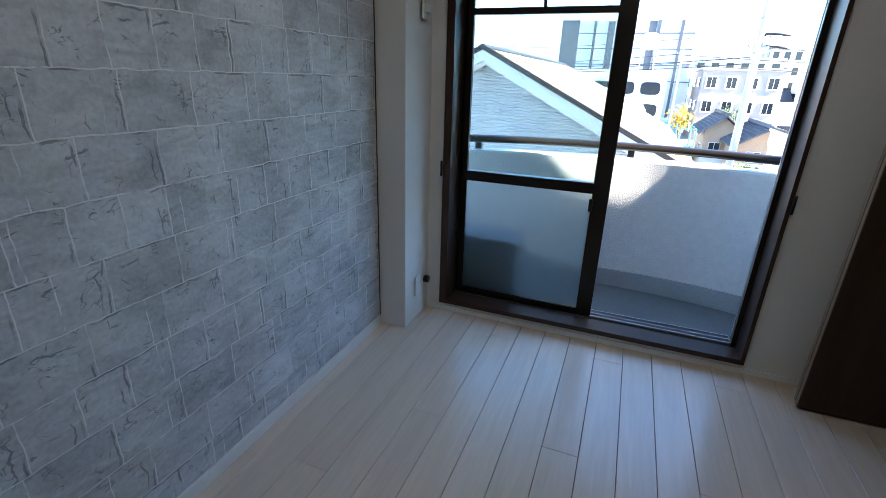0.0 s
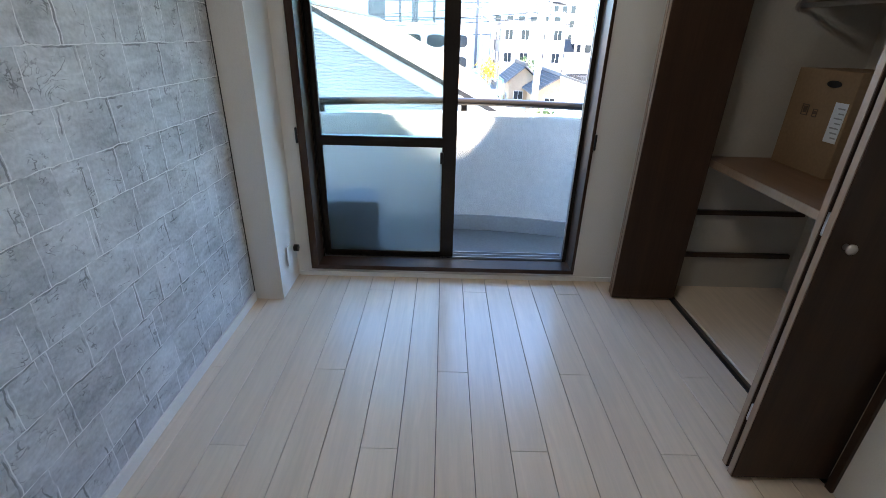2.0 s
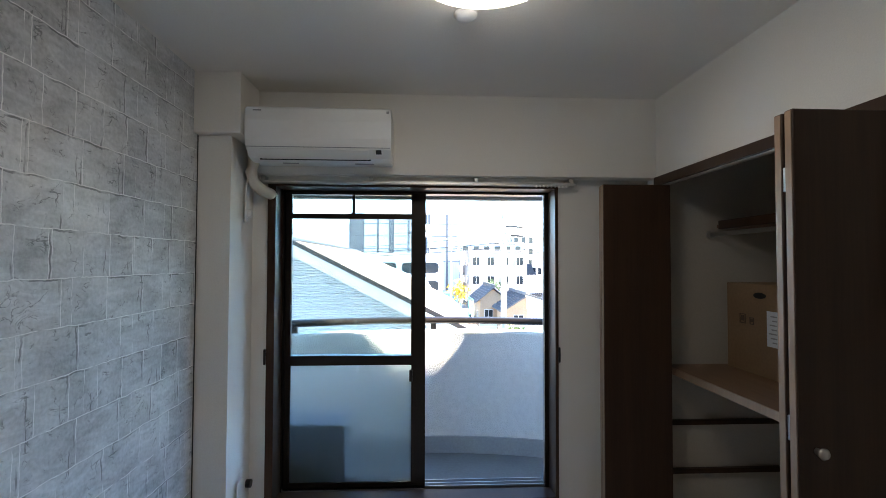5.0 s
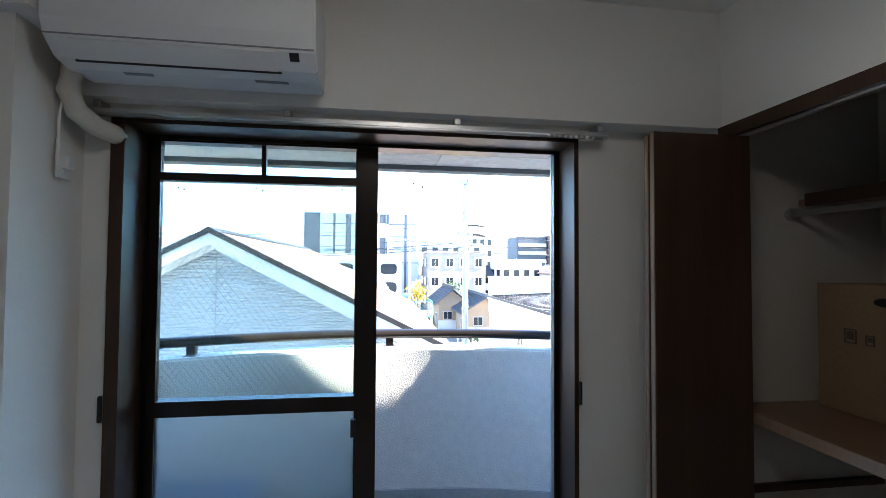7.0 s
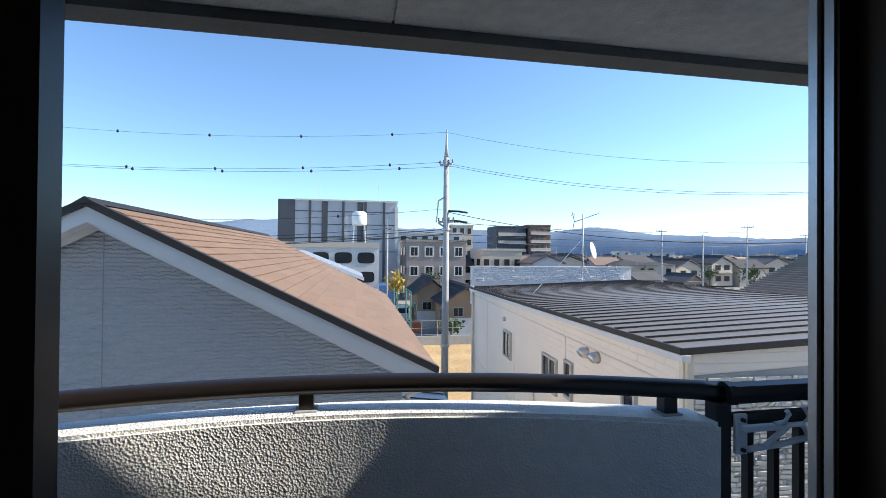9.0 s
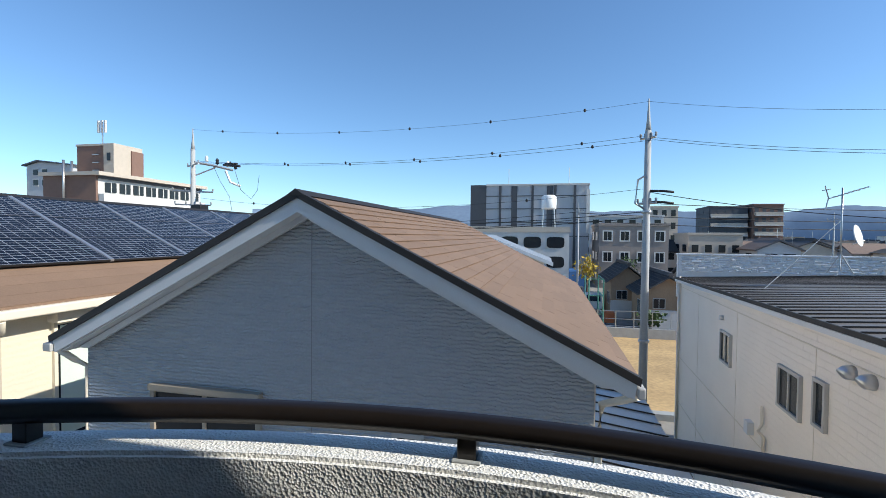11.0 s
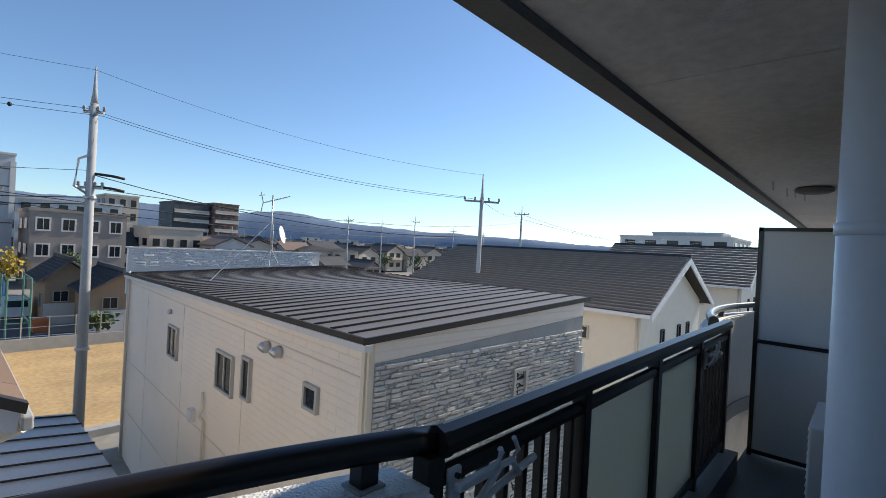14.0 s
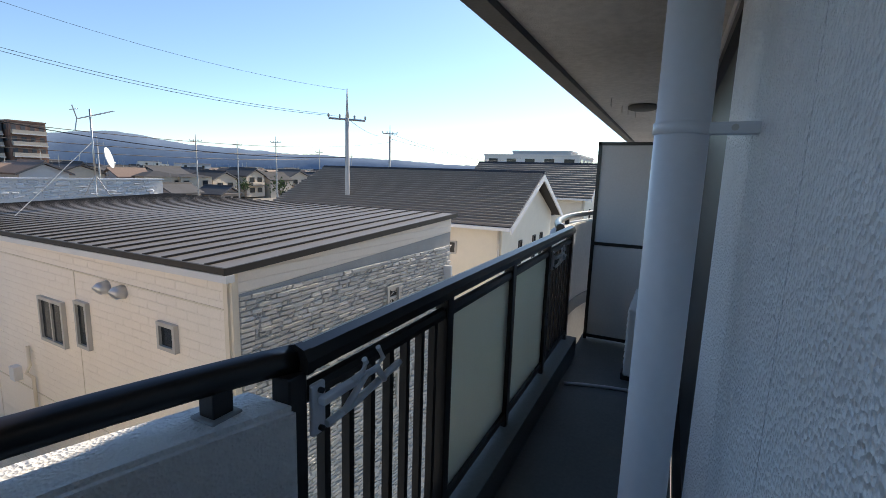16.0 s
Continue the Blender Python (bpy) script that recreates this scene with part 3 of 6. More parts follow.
part("pipe_cover", tube([(-1.03, 2.64, 2.03), (-1.065, 2.645, 1.99), (-1.085, 2.66, 1.93), (-1.078, 2.69, 1.875), (-1.05, 2.74, 1.842), (-1.03, 2.79, 1.835), (-1.03, 2.83, 1.835)], 0.032, 12), M_IVORY, ac, "cream pipe sleeve bent into the wall")
cord = thing("power_cord", "thin white power cord running to a wall socket", "cord", at=(-1.1, 2.7, 1.7))
part("cable", tube([(-1.09, 2.66, 1.97), (-1.112, 2.665, 1.85), (-1.114, 2.67, 1.72), (-1.112, 2.69, 1.68), (-1.105, 2.70, 1.70)], 0.004, 6), M_TRIM, cord)
part("plug", soft_box(-1.119, 2.68, 1.69, -1.09, 2.715, 1.73, 0.004), M_TRIM, cord)
sock = thing("wall_socket", "white wall socket plate high on the column", "socket", at=(-1.12, 2.7, 1.7))
part("plate", soft_box(-1.120, 2.665, 1.66, -1.113, 2.735, 1.78, 0.002), M_TRIM, sock)
out = thing("wall_outlet", "white outlet plate low on the column", "outlet", at=(-1.12, 2.65, 0.2))
part("plate", soft_box(-1.120, 2.61, 0.17, -1.113, 2.68, 0.29, 0.002), M_TRIM, out)
gas = thing("gas_valve", "small dark round valve cap on the wall", "valve", at=(-1.12, 2.75, 0.2))
part("cap", tube([(-1.121, 2.755, 0.225), (-1.10, 2.755, 0.225), (-1.095, 2.755, 0.225)], 0.022, 16), M_BLACK, gas)

# ---- ceiling lamp ----
lamp = thing("ceiling_lamp", "round white ceiling lamp, switched on", "lamp", at=(0.02, 1.45, ZC))
part("base", lathe([(0.27, 0), (0.275, -0.015), (0.27, -0.025)], 40, (0.02, 1.45, ZC)), M_TRIM, lamp)
part("diffuser", lathe([(0.262, -0.025), (0.262, -0.05), (0.24, -0.078), (0.17, -0.095), (0.05, -0.10)], 40, (0.02, 1.45, ZC)), M_LAMP, lamp, "glowing milky cover")
det = thing("ceiling_hook_cover", "small translucent round cover on the ceiling", "ceiling fitting", at=(0.0, 1.86, ZC))
part("cover", lathe([(0.045, 0), (0.045, -0.012), (0.03, -0.022), (0.008, -0.024)], 24, (0.0, 1.86, ZC)), M_ACWHITE, det)

# ---- folding doors ----


def folding_door(y, knob, x0=0.86):
    """Two leaves folded together, standing out from the opening."""
    d = thing("folding_door", "dark brown wooden closet door folded open", "folding door", "closet folding doors", (1.02, y, 0.02))
    for k, yy in enumerate((y, y + 0.045)):
        p = part("leaf", soft_box(x0 + 0.006 * k, yy, 0.012, 1.213, yy + 0.028, 1.878, 0.003), M_DOORFACE, d)
        part("edge_strip", boxes((x0 - 0.003 + 0.006 * k, yy + 0.003, 0.016, x0 + 0.0005 + 0.006 * k, yy + 0.025, 1.874)), M_EDGE, p, "lighter wooden edge")
    for z in (0.25, 0.95, 1.65):
        part("hinge", soft_box(0.866, y + 0.028, z, 0.882, y + 0.045, z + 0.07, 0.002), M_STEEL, d)
    if knob:
        k = part("knob", lathe([(0.009, 0), (0.008, 0.012), (0.014, 0.017), (0.016, 0.023), (0.012, 0.029), (0.003, 0.031)], 20), M_STEEL, d, "chrome knob")
        k.matrix_basis = pose(0.912, y, 0.935, 90)
    return d


folding_door(2.605, False, 0.835)
folding_door(1.345, True)

# ---- closet fittings ----
sh = thing("closet_shelf", "brown wooden closet shelf with a lighter front edge", "shelf", at=(1.6, 2.0, 0.85))
part("board", soft_box(1.275, 1.201, 0.822, 1.999, 2.790, 0.850, 0.003), M_SHELF, sh)
part("front_edge", boxes((1.268, 1.201, 0.812, 1.2755, 2.790, 0.8505)), M_EDGE, sh)
for z in (0.515, 0.235):
    bt = thing("shelf_batten", "dark wooden batten screwed to the closet side wall", "batten", "closet battens", (1.6, 2.79, z))
    part("batten", soft_box(1.262, 2.766, z - 0.014, 1.96, 2.791, z + 0.014, 0.002), M_DARKWOOD, bt)
us = thing("upper_shelf", "dark wooden upper shelf in the closet", "shelf", at=(1.8, 2.0, 1.68))
part("board", boxes((1.60, 1.201, 1.655, 1.999, 2.790, 1.675)), M_SHELF, us)
part("front_rail", soft_box(1.575, 1.201, 1.645, 1.60, 2.74, 1.695, 0.003), M_DARKWOOD, us)
rod = thing("hanging_rod", "chrome clothes rod with a round end bracket", "clothes rod", at=(1.56, 2.0, 1.62))
part("rod", tube([(1.56, 1.205, 1.615), (1.56, 2.788, 1.615)], 0.0125, 12), M_STEEL, rod)
part("end_bracket", tube([(1.56, 2.775, 1.615), (1.56, 2.7915, 1.615)], 0.026, 16), M_STEEL, rod)
cb = thing("cardboard_box", "brown cardboard carton with a hand hole and a label", "box", at=(1.8, 2.5, 0.851))
bx = soft_box(1.615, 2.33, 0.851, 1.93, 2.73, 1.335, 0.004)
part("carton", bx, M_CARD, cb)
part("hand_hole", prism([(2.47 + 0.045 * math.cos(a) , 1.275 + 0.016 * math.sin(a)) for a in (2 * math.pi * i / 16 for i in range(16))], "x", 1.6125, 1.6165), M_BLACK, cb)
part("label", boxes((1.6125, 2.345, 1.02, 1.6165, 2.42, 1.20)), M_LABEL, cb, "white printed label")
for i in range(7):
    part("print_line", boxes((1.6112, 2.352, 1.04 + i * 0.022, 1.6127, 2.352 + 0.03 + 0.03 * (i * 37 % 5) / 5, 1.046 + i * 0.022)), M_PLASTICGREY, cb)
for y, s in ((2.60, 0.045), (2.53, 0.03)):
    part("print_mark", boxes((1.6125, y - s / 2, 1.12, 1.6165, y - s / 2 + 0.004, 1.12 + s), (1.6125, y + s / 2 - 0.004, 1.12, 1.6165, y + s / 2, 1.12 + s), (1.6125, y - s / 2, 1.12 + s, 1.6165, y + s / 2, 1.124 + s), (1.6125, y - s / 2, 1.116, 1.6165, y + s / 2, 1.12), (1.6125, y - s / 4, 1.13, 1.6165, y + s / 4, 1.115 + s)), M_INK, cb)

# ---- balcony ----
BF = -0.16
setting("balcony_floor", boxes((-3.0, 3.0, BF - 0.18, 7.6, 3.80, BF), ), M_DKCONC, "grey waterproofed balcony floor", "floor")


def arc_y(x, x0=-0.08):
    return 4.15 - (x - x0) ** 2 / 6.6


def arc_band(xa, xb, off0, off1, z0, z1, dx=0.0, n=28):
    """A curved wall that follows the balcony's bow."""
    bm = bmesh.new()
    rows = []
    for i in range(n + 1):
        x = xa + (xb - xa) * i / n
        y = arc_y(x)
        rows.append([bm.verts.new((x + dx, y + o, z)) for o, z in ((off0, z0), (off1, z0), (off1, z1), (off0, z1))])
    for a, b in zip(rows, rows[1:]):
        for j in range(4):
            bm.faces.new((a[j], a[(j + 1) % 4], b[(j + 1) % 4], b[j])).smooth = False
    bm.faces.new(rows[0])
    bm.faces.new(rows[-1][::-1])
    bmesh.ops.recalc_face_normals(bm, faces=bm.faces[:])
    return bm


setting("balcony_slab", arc_band(-1.36, 1.22, -0.40, 0.075, BF - 0.18, BF - 0.001), M_DKCONC, "bowed end of the balcony floor", "floor")


def parapet(dx, xa=-1.36, xb=1.222):
    bm = arc_band(xa, xb, -0.078, 0.078, BF, 0.86, dx)
    bmesh.ops.bevel(bm, geom=[e for e in bm.edges if min(v.co.z for v in e.verts) > 0.85 and abs(e.verts[0].co.x - e.verts[1].co.x) > 0.02], offset=0.012, segments=2, affect="EDGES")
    p = setting("parapet_wall", bm, M_STUCCO, "bowed white stucco balcony parapet", "parapet")
    part("parapet_base", arc_band(xa, xb, -0.098, -0.079, BF, -0.02, dx), M_CONCRETE, p, "grey concrete upstand")
    part("parapet_outside", arc_band(xa, xb, -0.06, 0.06, -1.0, BF - 0.001, dx), M_STUCCO, p)
    return p


parapet(0)
parapet(5.72, -1.2, 1.36)


def arc_rail(dx, xa, xb):
    bm = bmesh.new()
    sec = [(-0.030, 0.916), (0.030, 0.916), (0.035, 0.938), (0.027, 0.962), (0.0, 0.972), (-0.027, 0.962), (-0.035, 0.938)]
    rows = []
    for i in range(41):
        x = xa + (xb - xa) * i / 40
        rows.append([bm.verts.new((x + dx, arc_y(x) + o + 0.005, z)) for o, z in sec])
    k = len(sec)
    for a, b in zip(rows, rows[1:]):
        for j in range(k):
            bm.faces.new((a[j], a[(j + 1) % k], b[(j + 1) % k], b[j])).smooth = j > 0
    bm.faces.new(rows[0])
    bm.faces.new(rows[-1][::-1])
    bmesh.ops.recalc_face_normals(bm, faces=bm.faces[:])
    return bm


def straight_rail(x0, x1, y, z0, z1, w):
    c = (z1 - z0)
    return prism([(y - w, z0), (y + w, z0), (y + w * 1.1, z0 + c * 0.45), (y + w * 0.75, z0 + c * 0.85), (y, z1), (y - w * 0.75, z0 + c * 0.85), (y - w * 1.1, z0 + c * 0.45)], "x", x0, x1)


br = thing("bowed_handrail", "dark brown metal handrail on short posts along the parapet", "railing", "balcony railings", (0, 4.1, 0.86))
part("handrail", arc_rail(0, -1.40, 1.28), M_RAILB, br)
for x in (-1.19, -0.05, 1.12):
    y = arc_y(x)
    part("post", soft_box(x - 0.024, y - 0.022, 0.858, x + 0.024, y + 0.022, 0.918, 0.003), M_RAILB, br)
    part("post_foot", soft_box(x - 0.036, y - 0.034, 0.858, x + 0.036, y + 0.034, 0.866, 0.003), M_CONCRETE, br)
nb = thing("neighbour_handrail", "dark bowed handrail of the next balcony", "railing", "balcony railings", (5.5, 4.1, 0.86))
part("handrail", arc_rail(5.72, -1.2, 1.36), M_RAILB, nb)
for x in (-1.0, 0.0, 1.1):
    y = arc_y(x)
    part("post", soft_box(5.72 + x - 0.024, y - 0.022, 0.858, 5.72 + x + 0.024, y + 0.022, 0.918, 0.003), M_RAILB, nb)

RY = 3.86
fr = thing("balcony_railing", "dark brown metal railing with pickets and milky panels", "railing", "balcony railings", (2.7, RY, 0))
part("handrail", straight_rail(1.281, 4.44, RY, 0.914, 0.974, 0.034), M_RAILB, fr)
part("joint_collar", straight_rail(1.268, 1.290, RY, 0.912, 0.978, 0.036), M_RAILB, fr)
part("upper_rail", straight_rail(1.277, 4.40, RY, 0.836, 0.878, 0.018), M_RAILB, fr)
part("bottom_rail", boxes((1.277, RY - 0.02, 0.045, 4.40, RY + 0.02, 0.085)), M_RAILB, fr)
for x in (1.25, 2.04, 2.83, 3.62, 4.41):
    part("post", soft_box(x - 0.027, RY - 0.027, -0.06, x + 0.027, RY + 0.027, 0.916, 0.004), M_RAILB, fr)
for x0, x1 in ((2.068, 2.802), (2.858, 3.592)):
    part("panel", boxes((x0, RY - 0.004, 0.085, x1, RY + 0.004, 0.837)), M_PANEL, fr, "milky translucent panel")
for xs, k, st in ((1.36, 7, 0.098), (3.73, 7, 0.098)):
    for i in range(k):
        x = xs + i * st
        part("picket", boxes((x - 0.011, RY - 0.013, 0.085, x + 0.011, RY + 0.013, 0.837)), M_RAILB, fr)
setting("balcony_kerb", boxes((1.223, 3.76, BF, 4.50, 3.96, 0.0)), M_DKCONC, "low concrete kerb under the railing", "kerb")
lp = thing("corner_post", "dark brown post and rail at the parapet end", "railing", "balcony railings", (-1.41, 3.84, 0))
part("post", soft_box(-1.437, 3.80, BF, -1.383, 3.854, 0.90, 0.004), M_RAILB, lp)
part("bar", boxes((-1.9, 3.815, 0.80, -1.437, 3.84, 0.835)), M_RAILB, lp)
part("bracket", boxes((-1.383, 3.815, 0.72, -1.33, 3.838, 0.765)), M_RAILB, lp)


def pole_holder(x):
    h = thing("laundry_pole_holder", "folded grey metal laundry pole holder on the railing", "laundry pole holder", "laundry pole holders", (x, RY - 0.03, 0.852))
    y = RY - 0.05
    part("plate", soft_box(x - 0.022, y + 0.008, 0.757, x + 0.022, y + 0.022, 0.884, 0.005), M_PVC, h)
    for z in (0.774, 0.867):
        part("bolt", tube([(x, y + 0.009, z), (x, y - 0.002, z)], 0.007, 8), M_BLACK, h)
    part("arm", soft_box(x - 0.01, y - 0.015, 0.834, x + 0.13, y + 0.006, 0.854, 0.004), M_PVC, h)
    part("arm", tube([(x + 0.015, y, 0.777), (x + 0.12, y - 0.004, 0.786), (x + 0.33, y - 0.004, 0.817)], 0.010, 8), M_PVC, h)
    part("hook", tube([(x + 0.10, y - 0.01, 0.854), (x + 0.135, y - 0.014, 0.860), (x + 0.15, y - 0.014, 0.884), (x + 0.142, y - 0.014, 0.894)], 0.008, 8), M_PVC, h)
    part("brace", tube([(x + 0.06, y - 0.012, 0.787), (x + 0.15, y - 0.014, 0.850), (x + 0.20, y - 0.014, 0.850), (x + 0.235, y - 0.014, 0.802)], 0.009, 8), M_PVC, h)
    part("hook", tube([(x + 0.19, y - 0.012, 0.844), (x + 0.225, y - 0.016, 0.870), (x + 0.20, y - 0.016, 0.908)], 0.007, 8), M_PVC, h)
    return h


h1 = pole_holder(1.30)
copy_thing(h1, pose(3.66, RY - 0.03, 0.83))

# soffit
sof = setting("balcony_ceiling", boxes((-3.0, 2.99, 1.972, 0.19, 3.755, 2.2), (0.196, 2.99, 1.972, 2.05, 3.755, 2.2), (2.056, 2.99, 1.972, 9.5, 3.755, 2.2), (-3.0, 2.99, 1.98, 9.5, 3.755, 2.21)), M_SOFFIT, "speckled grey balcony ceiling boards", "ceiling")
lip = setting("balcony_ceiling_edge", prism([(3.755, 1.966), (3.760, 1.945), (3.845, 1.945), (3.845, 1.955), (3.82, 2.24), (3.755, 2.24)], "x", -3.0, 9.5), M_LIP, "dark weathered slab edge", "slab edge")
# out of view: added mass overhead that keeps sun and sky off the room
setting("wall_upper", boxes((-3.0, 2.9, 2.21, 9.5, 3.0, 6.0), (-3.0, -2.2, 2.56, 9.5, 2.9, 2.7), (-3.0, 3.0, 2.24, 9.5, 3.70, 2.4)), M_WALLST, "unseen mass above the room, added to block sun and sky", "wall")

# outer wall right of the window, with the next opening
OUTER = [(-3.0, 3.001, -0.6, -1.05, 3.03, 1.971), (0.652, 3.001, BF, 1.161, 3.012, 1.971), (1.165, 3.001, BF, 1.586, 3.012, 1.971), (1.590, 3.001, BF, 2.110, 3.012, 1.971), (-1.05, 3.001, 1.902, 0.652, 3.012, 1.971),
                                   (3.9, 2.85, BF, 9.5, 3.012, 1.971), (2.11, 2.85, 1.92, 3.9, 3.012, 1.971), (-1.05, 3.001, BF, 0.652, 3.02, 0.028)]
ow = setting("wall_outside", boxes(OUTER[0]), M_WALLST, "white sprayed stucco outer wall with thin vertical joints", "wall")
for b in OUTER[1:]:
    part("wall_panel", boxes(b), M_WALLST, ow)
part("joint", boxes((1.1611, 3.0, BF, 1.1649, 3.0095, 1.971), (1.5861, 3.0, BF, 1.5899, 3.0095, 1.971)), M_PLASTICGREY, ow)
w2 = setting("window_2", boxes((2.113, 2.86, BF + 0.1, 2.16, 3.005, 1.918), (3.86, 2.86, BF + 0.1, 3.899, 3.005, 1.918), (2.16, 2.86, 1.87, 3.86, 3.005, 1.918), (2.16, 2.86, BF + 0.1, 3.86, 3.005, BF + 0.16), (3.07, 2.88, BF + 0.16, 3.13, 2.93, 1.87)), M_BRONZE, "dark bronze balcony window of the next room", "window")
# matte black sheet in place of glass: darkness painted in, no sky reflection
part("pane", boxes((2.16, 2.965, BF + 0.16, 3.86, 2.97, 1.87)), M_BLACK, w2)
setting("wall_behind", boxes((2.2, -2.0, -0.6, 9.5, 2.84, 2.2), (-3.0, -2.0, -0.6, XW - 0.16, 3.0, 2.2)), M_WHITE, "closed neighbouring rooms", "wall")

dp = thing("drainpipe", "pale grey vertical drainpipe clamped to the wall", "drainpipe", at=(1.525, 3.133, BF))
part("pipe", tube([(1.525, 3.133, BF), (1.525, 3.133, 0.9), (1.525, 3.133, 1.98)], 0.047, 28), M_PVC, dp)
part("clamp", lathe([(0.0475, -0.011), (0.0505, -0.010), (0.0505, 0.010), (0.0475, 0.011)], 28, (1.525, 3.133, 1.46)), M_PVC, dp)
part("bracket", boxes((1.50, 3.012, 1.450, 1.54, 3.09, 1.470)), M_PVC, dp, "clamp arm screwed to the wall")
part("bolt", tube([(1.497, 3.05, 1.46), (1.502, 3.05, 1.46)], 0.006, 8), M_STEEL, dp)


def partition(x, y1, top):
    p = thing("balcony_partition", "pale partition board in a dark frame between balconies", "partition", "balcony partitions", (x, 3.4, BF))
    y0 = 3.03
    part("frame", boxes((x - 0.015, y1 - 0.03, BF, x + 0.015, y1, top), (x - 0.015, y0, BF, x + 0.015, y0 + 0.03, top), (x - 0.015, y0, top - 0.03, x + 0.015, y1, top - 0.001), (x - 0.016, y0, 0.755, x + 0.016, y1, 0.785), (x - 0.015, y0, BF + 0.02, x + 0.015, y1, BF + 0.05)), M_RAILB, p)
    for z0, z1 in ((BF + 0.05, 0.755), (0.785, top - 0.03)):
        part("panel", boxes((x - 0.004, y0 + 0.03, z0, x + 0.004, y1 - 0.03, z1)), M_PARTITION, p)
    for z in (0.3, 1.2):
        part("wall_bracket", boxes((x - 0.01, 3.0, z, x + 0.01, y0, z + 0.04)), M_RAILB, p)
    return p


partition(5.0, 3.775, 1.695)
partition(-1.36, 3.79, 1.735)


def outdoor_unit(x0, x1, y0, y1, label, shell=None):
    u = thing("outdoor_unit", label, "outdoor unit", "air conditioner outdoor units", ((x0 + x1) / 2, (y0 + y1) / 2, BF))
    part("casing", soft_box(x0, y0, BF + 0.06, x1, y1, BF + 0.58, 0.012), shell or M_ACWHITE, u)
    for k in (0.15, 0.85):
        xx = x0 + (x1 - x0) * k
        part("foot", soft_box(xx - 0.05, y0 - 0.02, BF, xx + 0.05, y1 + 0.02, BF + 0.06, 0.006), M_BLACK, u)
    cx, cz, yy = x0 + (x1 - x0) * 0.4, BF + 0.32, y1
    part("fan_opening", prism([(cx + 0.19 * math.cos(a), cz + 0.19 * math.sin(a)) for a in (2 * math.pi * i / 24 for i in range(24))], "y", yy, yy + 0.004), M_BLACK, u)
    for i in range(9):
        part("grille_bar", boxes((cx - 0.2, yy + 0.004, cz - 0.2 + i * 0.05, cx + 0.2, yy + 0.012, cz - 0.194 + i * 0.05)), M_ACWHITE, u)
    return u


outdoor_unit(4.1, 4.85, 3.06, 3.34, "white air conditioner outdoor unit on the balcony floor")
outdoor_unit(-1.32, -0.64, 3.10, 3.38, "dark grey outdoor unit standing behind the frosted pane", M_FARDARK)
tr = thing("floor_pipe", "thin pale drain hose lying across the balcony floor", "hose", at=(4.0, 3.4, BF))
part("hose", tube([(3.85, 3.72, BF + 0.014), (3.9, 3.6, BF + 0.013), (3.95, 3.4, BF + 0.013), (3.98, 3.2, BF + 0.013)], 0.012, 8), M_PVC, tr)
cv = thing("ceiling_vent", "round grey metal vent cap under the balcony ceiling", "vent", at=(4.75, 3.42, 1.972))
part("cap", lathe([(0.10, 0), (0.115, -0.012), (0.115, -0.03), (0.09, -0.042), (0.02, -0.044)], 24, (4.75, 3.42, 1.972)), M_LIP, cv)
for i, (x, y) in enumerate(((4.35, 3.62), (4.75, 3.58), (4.85, 3.54), (5.1, 3.5))):
    hk = thing("ceiling_hook", "small metal hook screwed into the balcony ceiling", "hook", "balcony ceiling hooks", (x, y, 1.972))
    part("hook", tube([(x, y, 1.973), (x, y, 1.93), (x + 0.015, y, 1.915), (x + 0.03, y, 1.93)], 0.004, 6), M_STEEL, hk)


# ---- ground ----
setting("ground", boxes((-3500, -600, GROUND - 1, 3500, 4200, GROUND)), M_GROUND, "town ground of grey-brown plots", "ground")
setting("dry_field", boxes((1.5, 22.5, GROUND, 16.0, 37.0, GROUND + 0.03)), M_DRYGRASS, "vacant lot of dry yellow grass", "field")
setting("road", boxes((-3.0, 38.2, GROUND, 60.0, 42.0, GROUND + 0.02), (0.5, 42.0, GROUND, 5.0, 110.0, GROUND + 0.02)), M_ASPHALT, "narrow asphalt street", "road")
setting("kerb", boxes((1.5, 21.9, GROUND, 16.0, 22.3, GROUND + 0.25), (1.5, 37.0, GROUND, 16.0, 37.3, GROUND + 0.7)), M_CONCRETE, "low concrete border of the vacant lot", "kerb")


def window_on(parent, x, y, z, w, h, face, frame_m=M_WINFRAME, split=True, d=0.05):
    """A framed window standing proud of a wall. face: '-y', '-x' or '+x'."""
    def bx(a0, z0, a1, z1, o0, o1):
        if face == "-y":
            return (x + a0, y - o1, z + z0, x + a1, y - o0, z + z1)
        s = -1 if face == "-x" else 1
        lo, hi = sorted((x + s * o0, x + s * o1))
        return (lo, y + a0, z + z0, hi, y + a1, z + z1)
    t = min(0.05, w * 0.14)
    f = part("window", boxes(bx(0, 0, w, t, 0, d), bx(0, h - t, w, h, 0, d), bx(0, t, t, h - t, 0, d), bx(w - t, t, w, h - t, 0, d), *([bx(w / 2 - t * 0.4, t, w / 2 + t * 0.4, h - t, 0, d * 0.8)] if split else [])), frame_m, parent)
    part("pane", boxes(bx(t, t, w - t, h - t, 0.004, d * 0.4)), M_WINGLASS, f)
    return f


